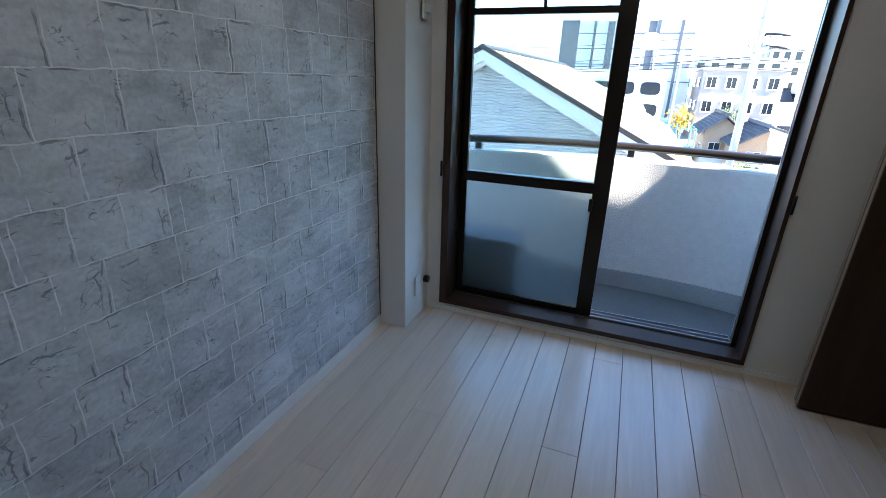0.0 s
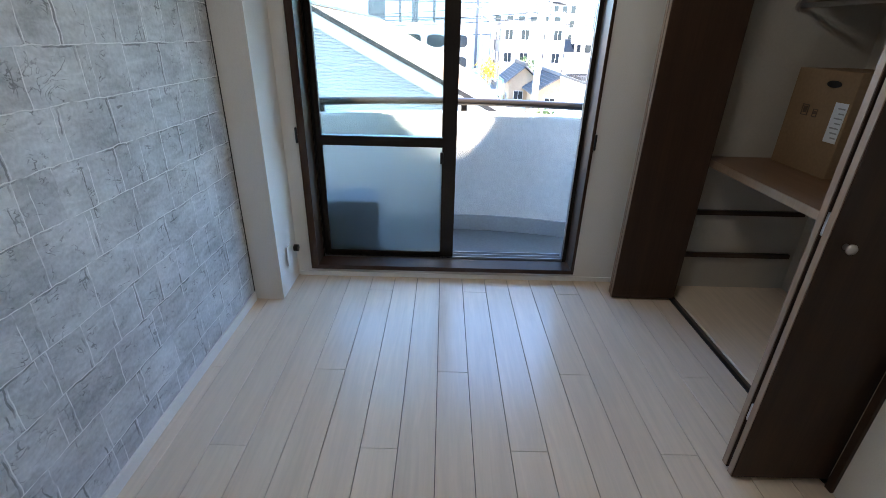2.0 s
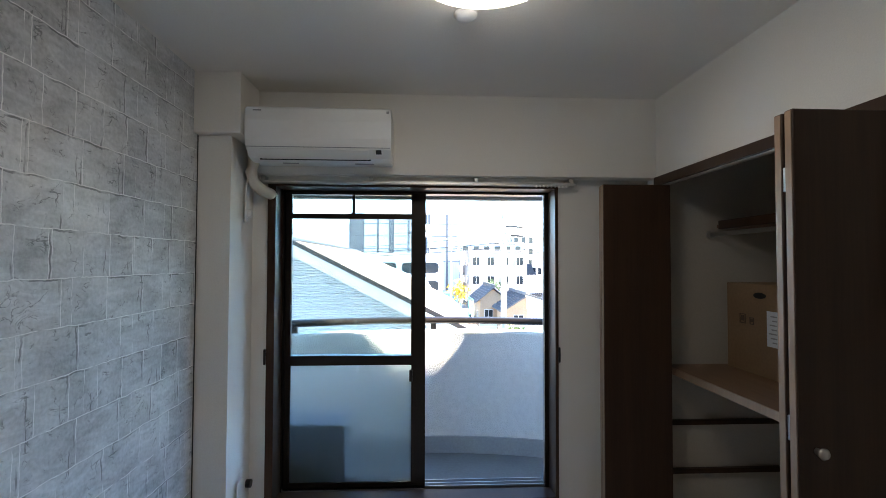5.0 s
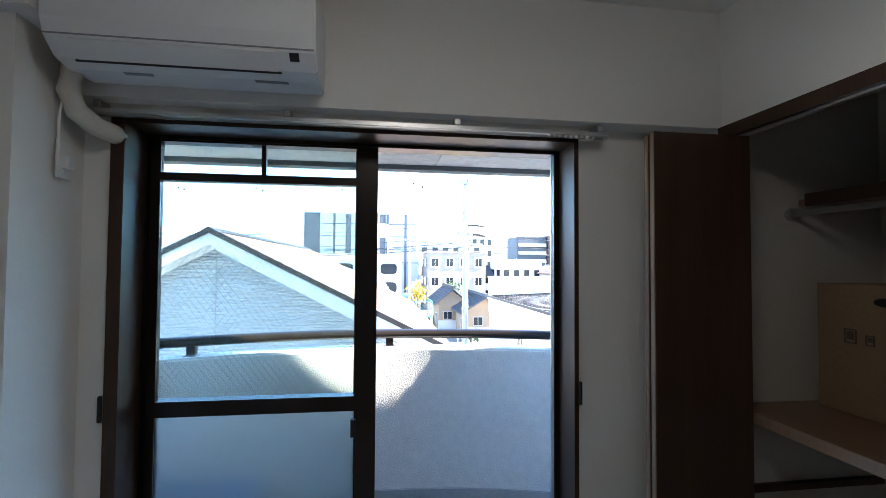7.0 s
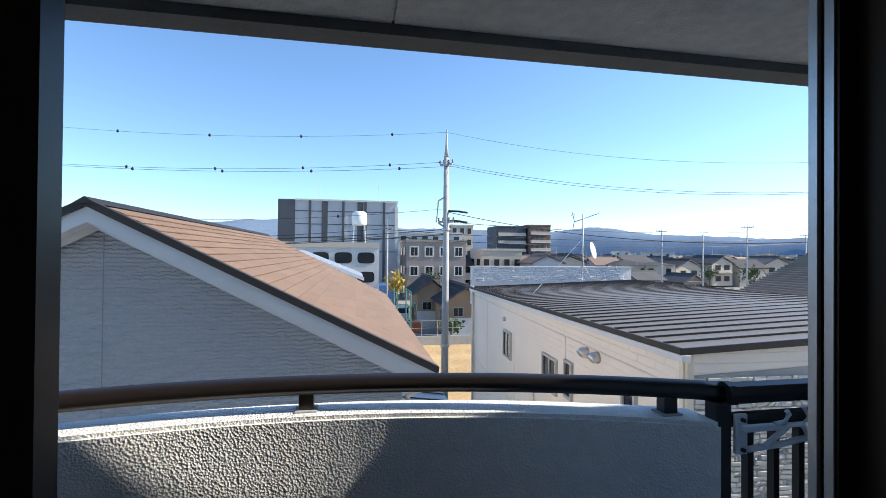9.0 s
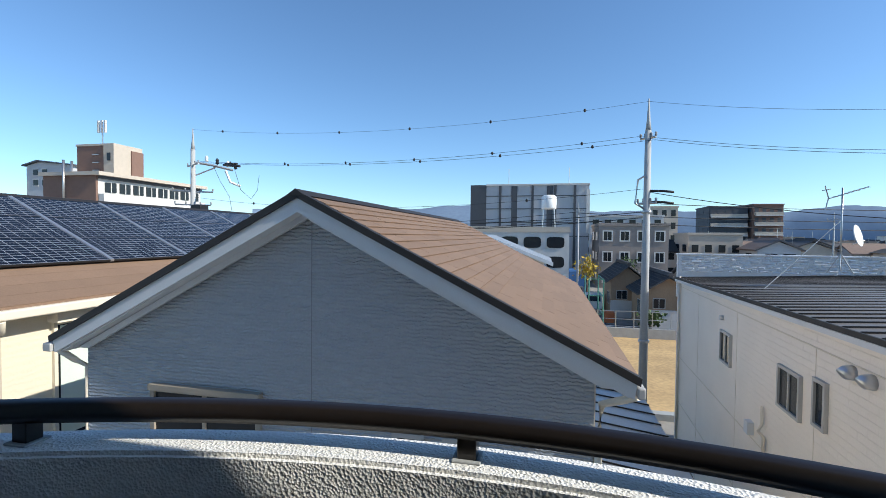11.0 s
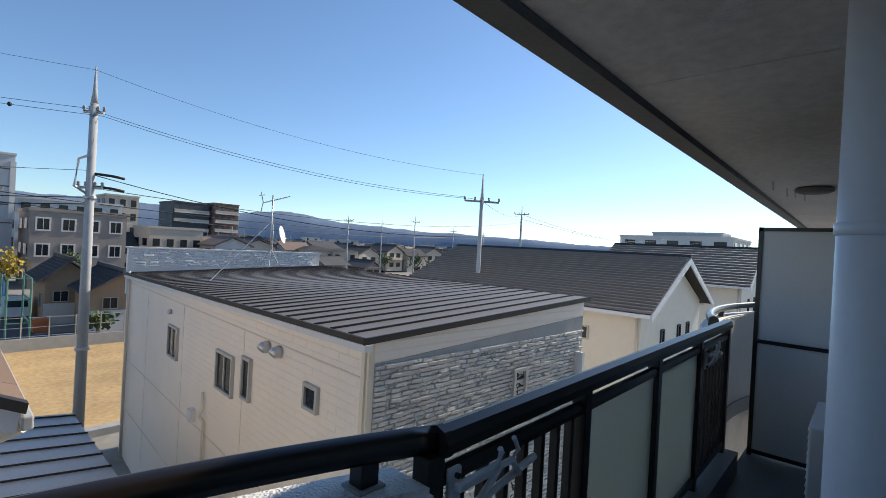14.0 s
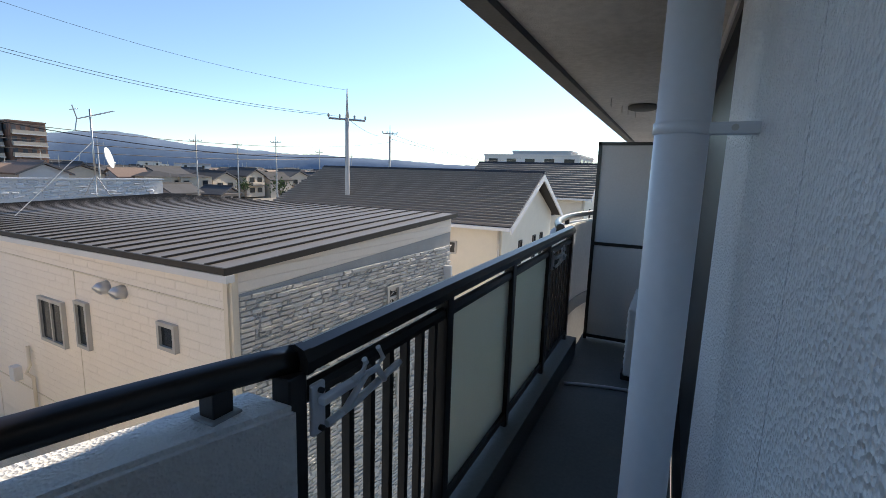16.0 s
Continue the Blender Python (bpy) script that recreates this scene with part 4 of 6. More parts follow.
# ---- grey-blue gabled house ----
RX, RZ, EZ, X0, X1, YF, YE = -2.12, 1.80, 0.27, -5.0, 0.86, 6.90, 14.9
g1 = thing("gabled_house", "grey-blue sided house with a brown slate gable roof", "house", at=(RX, 10.5, GROUND))
slope = (RZ - EZ) / (X1 - RX)
part("wall", prism([(-4.85, GROUND), (0.56, GROUND), (0.56, EZ - 0.06), (RX, RZ - 0.20), (-4.85, EZ - 0.05)], "y", 7.17, 14.6), M_H1WALL, g1)
# thin cream sheet added over the siding, bounces sun onto the box house
part("east_wall", boxes((0.561, 7.18, GROUND, 0.572, 14.59, EZ - 0.1)), M_CREAMF, g1, "cream side facing, added to bounce sunlight")
part("wall_joint", boxes((RX + 0.005, 7.165, GROUND, RX + 0.013, 7.169, RZ - 0.25)), M_PLASTICGREY, g1)
roof = part("roof", prism([(X0, EZ - 0.04), (X0, EZ), (RX, RZ), (X1, EZ), (X1, EZ - 0.04), (RX, RZ - 0.06)], "y", YF + 0.02, YE), M_H1ROOF, g1)
for sgn, xe in ((1, X1), (-1, X0)):
    part("bargeboard", prism([(RX, RZ - 0.045), (RX, RZ - 0.185), (xe - sgn * 0.02, EZ - 0.15), (xe, EZ - 0.015)], "y", YF + 0.01, YF + 0.05), M_FASCIA, g1, "white bargeboard")
    part("verge_strip", prism([(RX, RZ + 0.02), (RX, RZ - 0.05), (xe + sgn * 0.02, EZ - 0.035), (xe + sgn * 0.03, EZ + 0.03)], "y", YF - 0.02, YF + 0.06), M_ROOFEDGE, g1, "dark roof edge strip")
    part("soffit", prism([(RX, RZ - 0.155), (RX, RZ - 0.18), (xe - sgn * 0.05, EZ - 0.155), (xe - sgn * 0.05, EZ - 0.125)], "y", YF + 0.05, 7.169), M_FASCIA, g1)
    part("inner_bargeboard", prism([(RX, RZ - 0.175), (RX, RZ - 0.24), (xe - sgn * 0.25, EZ - 0.13), (xe - sgn * 0.12, EZ - 0.13)], "y", 7.08, 7.12), M_FASCIA, g1)
    part("gutter", soft_box(min(xe, xe + sgn * 0.11), YF - 0.02, EZ - 0.14, max(xe, xe + sgn * 0.06), YE, EZ - 0.05, 0.012), M_WINFRAME, g1)
part("ridge_cap", prism([(RX - 0.09, RZ - 0.03), (RX, RZ + 0.03), (RX + 0.09, RZ - 0.03)], "y", YF - 0.03, YE + 0.02), M_ROOFEDGE, g1)
part("drainpipe", tube([(0.88, 7.0, 0.12), (0.80, 7.08, 0.06), (0.62, 7.15, -0.02), (0.60, 7.16, -0.3), (0.60, 7.16, GROUND)], 0.035, 10), M_CREAMF, g1)
part("drainpipe", tube([(-5.02, 7.0, 0.12), (-4.95, 7.1, 0.0), (-4.88, 7.2, -0.1), (-4.88, 7.2, GROUND)], 0.035, 10), M_CREAMF, g1)
w = window_on(g1, -3.98, 7.17, -1.45, 1.32, 1.22, "-y", M_TAN)
part("shutter_box", prism([(-3.98, -0.26), (-2.65, -0.26), (-2.65, -0.20), (-3.98, -0.20)], "y", 7.09, 7.17), M_TAN, w, "tan metal shutter box")
window_on(g1, -1.26, 7.17, -1.3, 0.30, 0.85, "-y", M_WINFRAME, False)
window_on(g1, -0.77, 7.17, -1.3, 0.30, 0.85, "-y", M_WINFRAME, False)
wi = thing("low_lean_to_roof", "pale blue-grey metal lean-to roof beside the house", "lean-to roof", at=(1.6, 13.5, GROUND))
part("roof", prism([(0.57, -2.35), (2.6, -2.62), (2.6, -2.70), (0.57, -2.43)], "y", 10.5, 15.6), M_LEANTO, wi)
for i in range(9):
    part("roof_seam", prism([(0.57, -2.32), (2.61, -2.59), (2.61, -2.625), (0.57, -2.36)], "y", 10.6 + i * 0.6, 10.615 + i * 0.6), M_ROOFEDGE, wi)
for y in (10.7, 13.0, 15.4):
    part("post", boxes((2.5, y - 0.04, GROUND, 2.58, y + 0.04, -2.66)), M_CREAMF, wi)

# ---- house with solar panels ----
SX, SZ, SEX, SEZ, SY = -9.5, 2.05, -6.28, 0.48, 7.1
g2 = thing("solar_house", "cream house whose brown roof carries solar panels", "house", at=(SX, 12, GROUND))
part("wall", prism([(-12.3, GROUND), (-6.6, GROUND), (-6.6, 0.48), (SX, SZ - 0.18), (-12.3, 0.48)], "y", 7.45, 17.5), M_CREAM, g2)
part("roof", prism([(-12.75, SEZ - 0.1), (-12.75, SEZ), (SX, SZ), (SEX, SEZ), (SEX, SEZ - 0.08), (SX, SZ - 0.1)], "y", SY, 17.8), M_H1ROOF, g2)
part("gutter", soft_box(SEX - 0.01, SY, SEZ - 0.15, SEX + 0.10, 17.8, SEZ - 0.03, 0.02), M_CREAMF, g2)
part("bargeboard", prism([(SX, SZ - 0.02), (SX, SZ - 0.22), (SEX - 0.02, SEZ - 0.20), (SEX, SEZ - 0.01)], "y", SY - 0.03, SY + 0.02), M_FASCIA, g2)
part("ridge_cap", prism([(SX - 0.14, SZ - 0.04), (SX, SZ + 0.05), (SX + 0.14, SZ - 0.04)], "y", SY - 0.03, 17.8), M_ROOFEDGE, g2)
part("eave_soffit", boxes((-6.6, SY + 0.1, SEZ - 0.17, SEX, 17.7, SEZ - 0.13)), M_CREAMF, g2)
w = window_on(g2, -6.6, 8.1, -1.6, 1.3, 1.75, "+x", M_CREAMF)
part("curtain", boxes((-6.578, 8.2, -1.5, -6.573, 8.75, 0.08)), M_CURTAIN, w)
part("shutter_box", boxes((-6.6, 8.05, 0.15, -6.42, 9.45, 0.32)), M_CREAMF, w)
part("drainpipe", tube([(-6.22, 7.25, 0.33), (-6.45, 7.4, 0.15), (-6.56, 7.42, 0.0), (-6.56, 7.42, GROUND)], 0.035, 8), M_CREAMF, g2)
ang = math.degrees(math.atan2(SZ - SEZ, SEX - SX))
run = math.hypot(SEX - SX, SZ - SEZ)
for k in range(5):
    ar = thing("solar_array", "dark solar panels in aluminium frames on the roof", "solar panel", "solar panels on the roof", (SX + 1.5, 8.6 + k * 1.68, 1.5))
    for j in range(3):
        m = Matrix.Translation((SX, 7.75 + k * 1.70, SZ)) @ pose(0, 0, 0, 0, ang) @ Matrix.Translation((0.22 + j * 0.83, 0, 0.06))
        bm = boxes((0, 0, 0, 0.82, 1.66, 0.03))
        p = part("panel", bm, M_SOLAR, ar)
        p.matrix_basis = m
        for nm, q, mt in (("panel_frame", (-0.005, -0.016, 0, 0.825, 0.012, 0.042), M_ALU), ("panel_frame", (-0.005, 1.648, 0, 0.825, 1.676, 0.042), M_ALU),
                          ("edge_rail", (-0.005, 0.013, 0, 0.004, 1.647, 0.034), M_BLACK), ("edge_rail", (0.816, 0.013, 0, 0.825, 1.647, 0.034), M_BLACK)):
            part(nm, boxes(q), mt, ar).matrix_basis = m
for k in range(4):
    part("roof_course", boxes((run - 0.24 * (k + 1), SY + 0.01, 0.002, run - 0.24 * k - 0.004, 17.78, 0.012)), M_H1ROOF, g2).matrix_basis = Matrix.Translation((SX, 0, SZ)) @ pose(0, 0, 0, 0, ang)

# ---- white box house with the seamed metal roof ----
HR = Matrix.Translation((3.92, 7.34, 0)) @ pose(0, 0, 0, 0, 0, -3.0)
g3 = thing("box_house", "pale two-storey house with a dark seamed metal roof", "house", at=(3.92, 7.34, GROUND))


def h2(name, bm, mt, parent=None, label=""):
    if name in ("wall", "roof", "eave_trim", "roof_edge", "roof_seam"):
        for v in bm.verts:
            if v.co.z > -0.3:
                v.co.z -= 0.017 * v.co.y
            if v.co.x > 1:
                v.co.x += 0.12 * max(0.0, v.co.y)
    bm.transform(HR)
    return part(name, bm, mt, parent or g3, label)


L2, W2 = 13.0, 5.0
rz = 0.245
part_wall = prism([(0, GROUND), (W2, GROUND), (W2, rz + 0.25), (0, rz - 0.02)], "y", 0.0, L2)
h2("wall", part_wall, M_H2WALL)
h2("roof", prism([(-0.12, rz - 0.015), (W2 + 0.15, rz + 0.265), (W2 + 0.15, rz + 0.33), (-0.12, rz + 0.05)], "y", -0.035, L2 - 0.2), M_H2ROOF)
h2("eave_trim", boxes((-0.13, -0.08, rz - 0.10, -0.02, L2 - 0.2, rz - 0.018)), M_FASCIA)
h2("roof_edge", boxes((-0.135, -0.06, rz - 0.01, -0.10, L2 - 0.2, rz + 0.065)), M_ROOFEDGE)
h2("roof_edge", prism([(-0.13, rz - 0.02), (W2 + 0.17, rz + 0.26), (W2 + 0.17, rz + 0.345), (-0.13, rz + 0.06)], "y", -0.065, -0.036), M_ROOFEDGE)
seam0 = None
for i in range(31):
    yy = 0.30 + i * 0.405
    h2("roof_seam", prism([(-0.10, rz + 0.05), (W2 + 0.15, rz + 0.33), (W2 + 0.15, rz + 0.356), (-0.10, rz + 0.076)], "y", yy, yy + 0.024), M_ROOFEDGE)
h2("roof_parapet", boxes((-0.05, L2 - 0.2, -0.6, 6.62, L2, 0.84)), M_STUCCO, None, "white parapet with a rough relief")
rg = random.Random(5)
bm = bmesh.new()
for r in range(7):
    x = rg.uniform(0, 0.15)
    while x < 6.2:
        w, h, d = rg.uniform(0.12, 0.42), rg.uniform(0.035, 0.085), rg.uniform(0.02, 0.05)
        z0 = 0.28 + r * 0.078 + rg.uniform(-0.02, 0.02)
        k = len(bm.verts)
        box(bm, x, L2 - 0.2 - d, z0, x + w, L2 - 0.199, z0 + h)
        bm.verts.ensure_lookup_table()
        for v in bm.verts[k:]:
            if v.co.y < L2 - 0.205:
                v.co.x += (0.03 if v.co.x < x + 0.01 else -0.03)
                v.co.z += (0.012 if v.co.z < z0 + 0.01 else -0.012)
                v.co.y += rg.uniform(-0.012, 0.012)
        x += w + rg.uniform(0.02, 0.12)
tagged(h2("relief", bm, M_FASCIA), kind="stuff")
h2("parapet_cap", boxes((-0.08, L2 - 0.25, 0.84, 6.65, L2 + 0.05, 0.885)), M_FASCIA)
for zc, nm in ((-2.6, "belt"), (-0.22, "joint_strip"), (-4.1, "belt")):
    h2(nm, boxes((-0.012, 0.0, zc, -0.001, L2, zc + 0.02)), M_CREAMF)
for yc in (3.6, 7.0, 10.2):
    h2("joint_strip", boxes((-0.006, yc, GROUND, -0.001, yc + 0.012, -0.2)), M_CREAMF)
h2("drainpipe", boxes((-0.05, 0.02, GROUND, -0.01, 0.09, rz - 0.1)), M_CREAMF)
h2("drainpipe", tube([(-0.06, L2 - 0.6, rz - 0.1), (-0.06, L2 - 0.6, -1), (-0.06, L2 - 0.6, GROUND)], 0.04, 8), M_CREAMF)
h2("corner_trim", boxes((-0.022, -0.022, GROUND, 0.06, 0.0, rz - 0.02), (-0.022, 0.0, GROUND, 0.0, 0.02, rz - 0.02)), M_CREAMF)
h2("frieze", prism([(0.06, rz - 0.02), (W2, rz + 0.24), (W2, rz - 0.0), (0.06, rz - 0.26)], "y", -0.012, -0.001), M_H2WALL)
for yy, z0, wd, ht, sp in ((7.30, -1.54, 0.75, 0.75, True), (3.98, -1.50, 0.82, 0.74, True), (3.22, -1.36, 0.36, 0.72, False), (1.05, -0.92, 0.38, 0.36, False)):
    f = window_on(g3, 0, yy, z0, wd, ht, "-x", M_WINFRAME, sp, 0.06)
    for o in (f, *f.children):
        o.data.transform(HR)
for yy in (2.66, 2.25):
    hood = tube([(-0.0, yy, -0.32), (-0.10, yy, -0.32), (-0.14, yy, -0.35)], 0.10, 14, taper=0.075)
    h2("vent_hood", hood, M_ALU, None, "round metal vent hood")
h2("vent_hood", tube([(0, 8.0, -0.5), (-0.08, 8.0, -0.5)], 0.06, 12), M_ALU)
h2("meter_pipe", tube([(-0.05, 5.4, -1.75), (-0.05, 5.4, -2.1), (-0.12, 5.35, -2.2), (-0.05, 5.3, -2.3), (-0.05, 5.3, -3.2)], 0.03, 8), M_CREAMF)
h2("meter_box", boxes((-0.12, 5.9, -2.5, 0, 6.1, -2.25)), M_FASCIA)
for xx, z0, wd, ht in ((2.78, -1.03, 0.36, 0.55), (2.78, -2.75, 0.36, 0.75)):
    f = window_on(g3, xx, 0, z0, wd, ht, "-y", M_WINFRAME, False, 0.08)
    for o in (f, *f.children):
        o.data.transform(HR)
h2("side_fin", boxes((4.7, -0.20, GROUND, 4.76, -0.001, -0.42)), M_FASCIA)
ant = thing("rooftop_aerial", "television aerial mast with a white dish on the roof", "aerial", at=(7.25, 16.2, 0.6))
ax, ay, az = 7.3, 16.4, 0.62
part("mast", tube([(ax, ay, az), (ax, ay, 1.6), (ax, ay, 2.7)], 0.022, 8), M_STEEL, ant)
for k in range(3):
    a = 2 * math.pi * k / 3
    part("leg", tube([(ax, ay, az + 0.45), (ax + 0.3 * math.cos(a), ay + 0.3 * math.sin(a), az - 0.06)], 0.012, 6), M_STEEL, ant)
part("boom", tube([(ax - 0.32, ay, 2.42), (ax + 0.55, ay, 2.72)], 0.014, 6), M_STEEL, ant)
for i in range(7):
    xx = ax - 0.2 + i * 0.11
    part("element", tube([(xx, ay - 0.22, 2.46 + i * 0.038), (xx, ay + 0.22, 2.46 + i * 0.038)], 0.006, 5), M_STEEL, ant)
part("reflector", tube([(ax - 0.38, ay, 2.75), (ax - 0.30, ay, 2.45), (ax - 0.36, ay, 2.15)], 0.014, 6), M_STEEL, ant)
part("reflector", tube([(ax - 0.36, ay - 0.2, 2.65), (ax - 0.34, ay + 0.2, 2.65)], 0.01, 6), M_STEEL, ant)
dish = lathe([(0.02, 0), (0.12, 0.012), (0.20, 0.035), (0.25, 0.06), (0.245, 0.065), (0.19, 0.045), (0.02, 0.012)], 24)
dish.transform(look((ax + 0.24, ay - 0.1, 1.5), (ax + 2.4, ay - 2.2, 2.2)) @ pose(0, 0, 0, 180) @ Matrix.Scale(1.1, 4))
part("dish", dish, M_ACWHITE, ant, "white satellite dish")
part("guy_wire", tube([(ax, ay, 1.9), (4.9, 14.6, 0.30)], 0.01, 5), M_STEEL, ant)
part("feed_arm", tube([(ax + 0.2, ay - 0.1, 1.3), (ax + 0.5, ay + 0.0, 1.4)], 0.014, 6), M_STEEL, ant)


# ---- tiled houses to the east ----
def tiled_house(x0, x1, y0, y1, ez, rzz, label, rows=22):
    """Gable house: ridge along y, gable towards -y, roof of long courses."""
    xm = (x0 + x1) / 2
    t = thing("tiled_house", label, "house", "tiled houses", (xm, (y0 + y1) / 2, GROUND))
    part("wall", prism([(x0 + 0.4, GROUND), (x1 - 0.4, GROUND), (x1 - 0.4, ez + 0.05), (xm, rzz - 0.25), (x0 + 0.4, ez + 0.05)], "y", y0 + 0.4, y1 - 0.4), M_H3WALL, t)
    part("roof_deck", prism([(x0, ez - 0.1), (x0, ez - 0.02), (xm, rzz - 0.02), (x1, ez - 0.02), (x1, ez - 0.1), (xm, rzz - 0.12)], "y", y0, y1), M_ROOFEDGE, t)
    sl = (rzz - ez) / (xm - x0)
    for i in range(rows):
        a, b = x0 + (xm - x0) * i / rows, x0 + (xm - x0) * (i + 1) / rows
        za, zb = ez + sl * (a - x0), ez + sl * (b - x0)
        part("roof_course", prism([(a, za), (a, za + 0.085), (b + 0.02, zb + 0.012), (b + 0.02, zb - 0.01)], "y", y0, y1), M_H3ROOF, t)
    part("far_slope", prism([(xm, rzz), (x1, ez), (x1, ez + 0.03), (xm, rzz + 0.03)], "y", y0, y1), M_H3ROOF, t)
    part("ridge_cap", prism([(xm - 0.16, rzz - 0.02), (xm, rzz + 0.10), (xm + 0.16, rzz - 0.02)], "y", y0 - 0.03, y1), M_ROOFEDGE, t)
    for s, xe in ((1, x1), (-1, x0)):
        part("bargeboard", prism([(xm, rzz - 0.02), (xm, rzz - 0.24), (xe, ez - 0.22), (xe, ez - 0.02)], "y", y0 - 0.04, y0 + 0.01), M_FASCIA, t)
    part("gutter", boxes((x0 - 0.10, y0, ez - 0.13, x0, y1, ez - 0.02)), M_FASCIA, t)
    part("drainpipe", tube([(x0 + 0.33, y0 + 0.5, ez - 0.1), (x0 + 0.33, y0 + 0.5, GROUND)], 0.04, 8), M_CREAMF, t)
    window_on(t, x0 + 0.4, y0 + 2.0, ez - 1.1, 1.0, 0.45, "-x", M_WINFRAME, False)
    for k in (0.3, 0.55, 0.7):
        window_on(t, x0 + (x1 - x0) * k, y0 + 0.4, ez - 1.7, 0.35, 1.0, "-y", M_ROOFEDGE, False)
    return t


tiled_house(14.2, 21.6, 7.5, 18.0, -0.20, 1.50, "cream house with a grey-brown tiled gable roof")
tiled_house(26.5, 33.5, 7.0, 15.0, 0.3, 2.2, "cream house with a stepped grey roof", 14)

# ---- utility poles and cables ----


def pole(x, y, top, label, arms, r=0.15):
    p = thing("utility_pole", label, "utility pole", "utility poles", (x, y, GROUND))
    part("shaft", tube([(x, y, GROUND), (x, y, (top + GROUND) / 2), (x, y, top - 1.1)], r * 1.15, 14, taper=r * 0.75), M_POLE, p)
    part("cap", tube([(x, y, top - 1.1), (x, y, top - 0.75), (x, y, top)], r * 0.75, 10, taper=0.02), M_POLE, p)
    for z, ln, dx, dy in arms:
        part("crossarm", tube([(x - dx * ln, y - dy * ln, z), (x + dx * ln, y + dy * ln, z)], 0.045, 6), M_STEEL, p)
        for s in (-1, -0.4, 0.4, 1):
            px, py = x + dx * ln * s, y + dy * ln * s
            part("insulator", lathe([(0.02, 0), (0.05, 0.03), (0.03, 0.07), (0.05, 0.10), (0.02, 0.14)], 8, (px, py, z + 0.04)), M_PLASTICGREY, p)
    return p


P1, P2, P3 = (3.52, 20.22, 6.2), (-18.1, 24.0, 6.9), (15.47, 14.76, 4.5)
up = pole(*P1, "tall pale concrete utility pole with cable brackets", ((4.85, 0.28, 0.75, -0.66), (2.6, 0.35, -0.7, 0.7)), 0.135)
part("bracket", tube([(3.52, 20.2, 3.6), (3.2, 20.1, 3.4), (3.12, 20.1, 2.6), (3.45, 20.2, 2.4)], 0.04, 6), M_STEEL, up)
part("step_band", lathe([(0.17, -0.05), (0.19, -0.04), (0.19, 0.04), (0.17, 0.05)], 14, (3.52, 20.22, -2.2)), M_STEEL, up)
part("step_band", lathe([(0.15, -0.05), (0.17, -0.04), (0.17, 0.04), (0.15, 0.05)], 14, (3.52, 20.22, 2.3)), M_STEEL, up)
pw = pole(*P2, "utility pole with crossarms beside the apartment block", ((5.0, 0.9, 0.8, -0.5), (3.6, 1.0, 0.8, 0.5), (2.9, 0.9, 0.8, 0.5)), 0.15)
part("long_arm", tube([(-18.1, 24.0, 5.15), (-17.4, 24.6, 5.05), (-16.6, 25.2, 4.85)], 0.07, 6), M_STEEL, pw)
part("arm_brace", tube([(-18.1, 24.0, 4.4), (-17.3, 24.7, 4.95)], 0.04, 6), M_STEEL, pw)
for k, (dx, z) in enumerate(((0.5, 5.2), (0.9, 5.1), (1.3, 5.0), (1.6, 4.9))):
    part("insulator", lathe([(0.03, 0), (0.10, 0.06), (0.06, 0.16), (0.10, 0.22), (0.03, 0.34)], 8, (-18.1 + dx, 24.0 + dx * 0.8, z)), M_BLACK if k % 2 else M_ACWHITE, pw)
part("drop_bracket", tube([(-16.9, 25.0, 4.8), (-16.7, 25.1, 4.2), (-16.3, 25.4, 4.0)], 0.07, 6), M_ACWHITE, pw)
part("jumper_cable", tube([(-16.5, 25.2, 4.9), (-16.2, 25.3, 3.8), (-15.7, 25.5, 3.3), (-15.3, 25.5, 3.8), (-15.2, 25.5, 4.6)], 0.012, 5), M_WIRE, pw)
part("jumper_cable", tube([(-17.4, 24.6, 5.1), (-17.0, 24.7, 4.2), (-16.6, 24.9, 3.4), (-16.4, 24.9, 2.4)], 0.012, 5), M_WIRE, pw)
for a, b in (((-16.6, 24.6, 5.12), (-15.4, 23.9, 4.98)), ((-16.4, 24.2, 4.98), (-15.0, 23.6, 4.80))):
    part("cable_sleeve", tube([a, b], 0.06, 8), M_WIRE, pw)
part("junction_box", soft_box(-18.0, 23.7, 2.2, -17.4, 24.3, 2.9, 0.04), M_BLACK, pw)
part("junction_box", soft_box(-17.3, 23.8, 1.9, -16.7, 24.3, 2.3, 0.04), M_BLACK, pw)
pole(*P3, "dark utility pole with a wide crossarm", ((3.35, 0.75, -0.75, 0.6),), 0.10)
pole(34.4, 25.0, 5.3, "distant thin utility pole", ((4.6, 0.6, 0.6, -0.8),), 0.11)
for x, y, top in ((36, 52, 5.0), (50, 62, 5.5), (30, 60, 4.3), (44, 48, 5.4), (3.0, 47.0, 4.5), (60, 55, 5.0), (75, 60, 5.0)):
    pole(x, y, top, "distant thin utility pole", ((top - 0.8, 0.6, 0.7, -0.7),), 0.09)


def cable(a, b, sag, beads=0, r=0.007):
    a, b = Vector(a), Vector(b)
    c = thing("overhead_cable", "black overhead cable strung between poles", "cable", "overhead cables", tuple(a))
    pts = [a.lerp(b, t / 20) - Vector((0, 0, 4 * sag * (t / 20) * (1 - t / 20))) for t in range(21)]
    part("cable", tube(pts, r, 5), M_WIRE, c)
    for i in range(beads):
        t = (i + 0.6) / (beads + 0.2)
        q = a.lerp(b, t) - Vector((0, 0, 4 * sag * t * (1 - t)))
        part("cable_marker", lathe([(0.02, -0.05), (0.05, -0.02), (0.045, 0.04), (0.015, 0.07)], 6, q), M_WIRE, c)


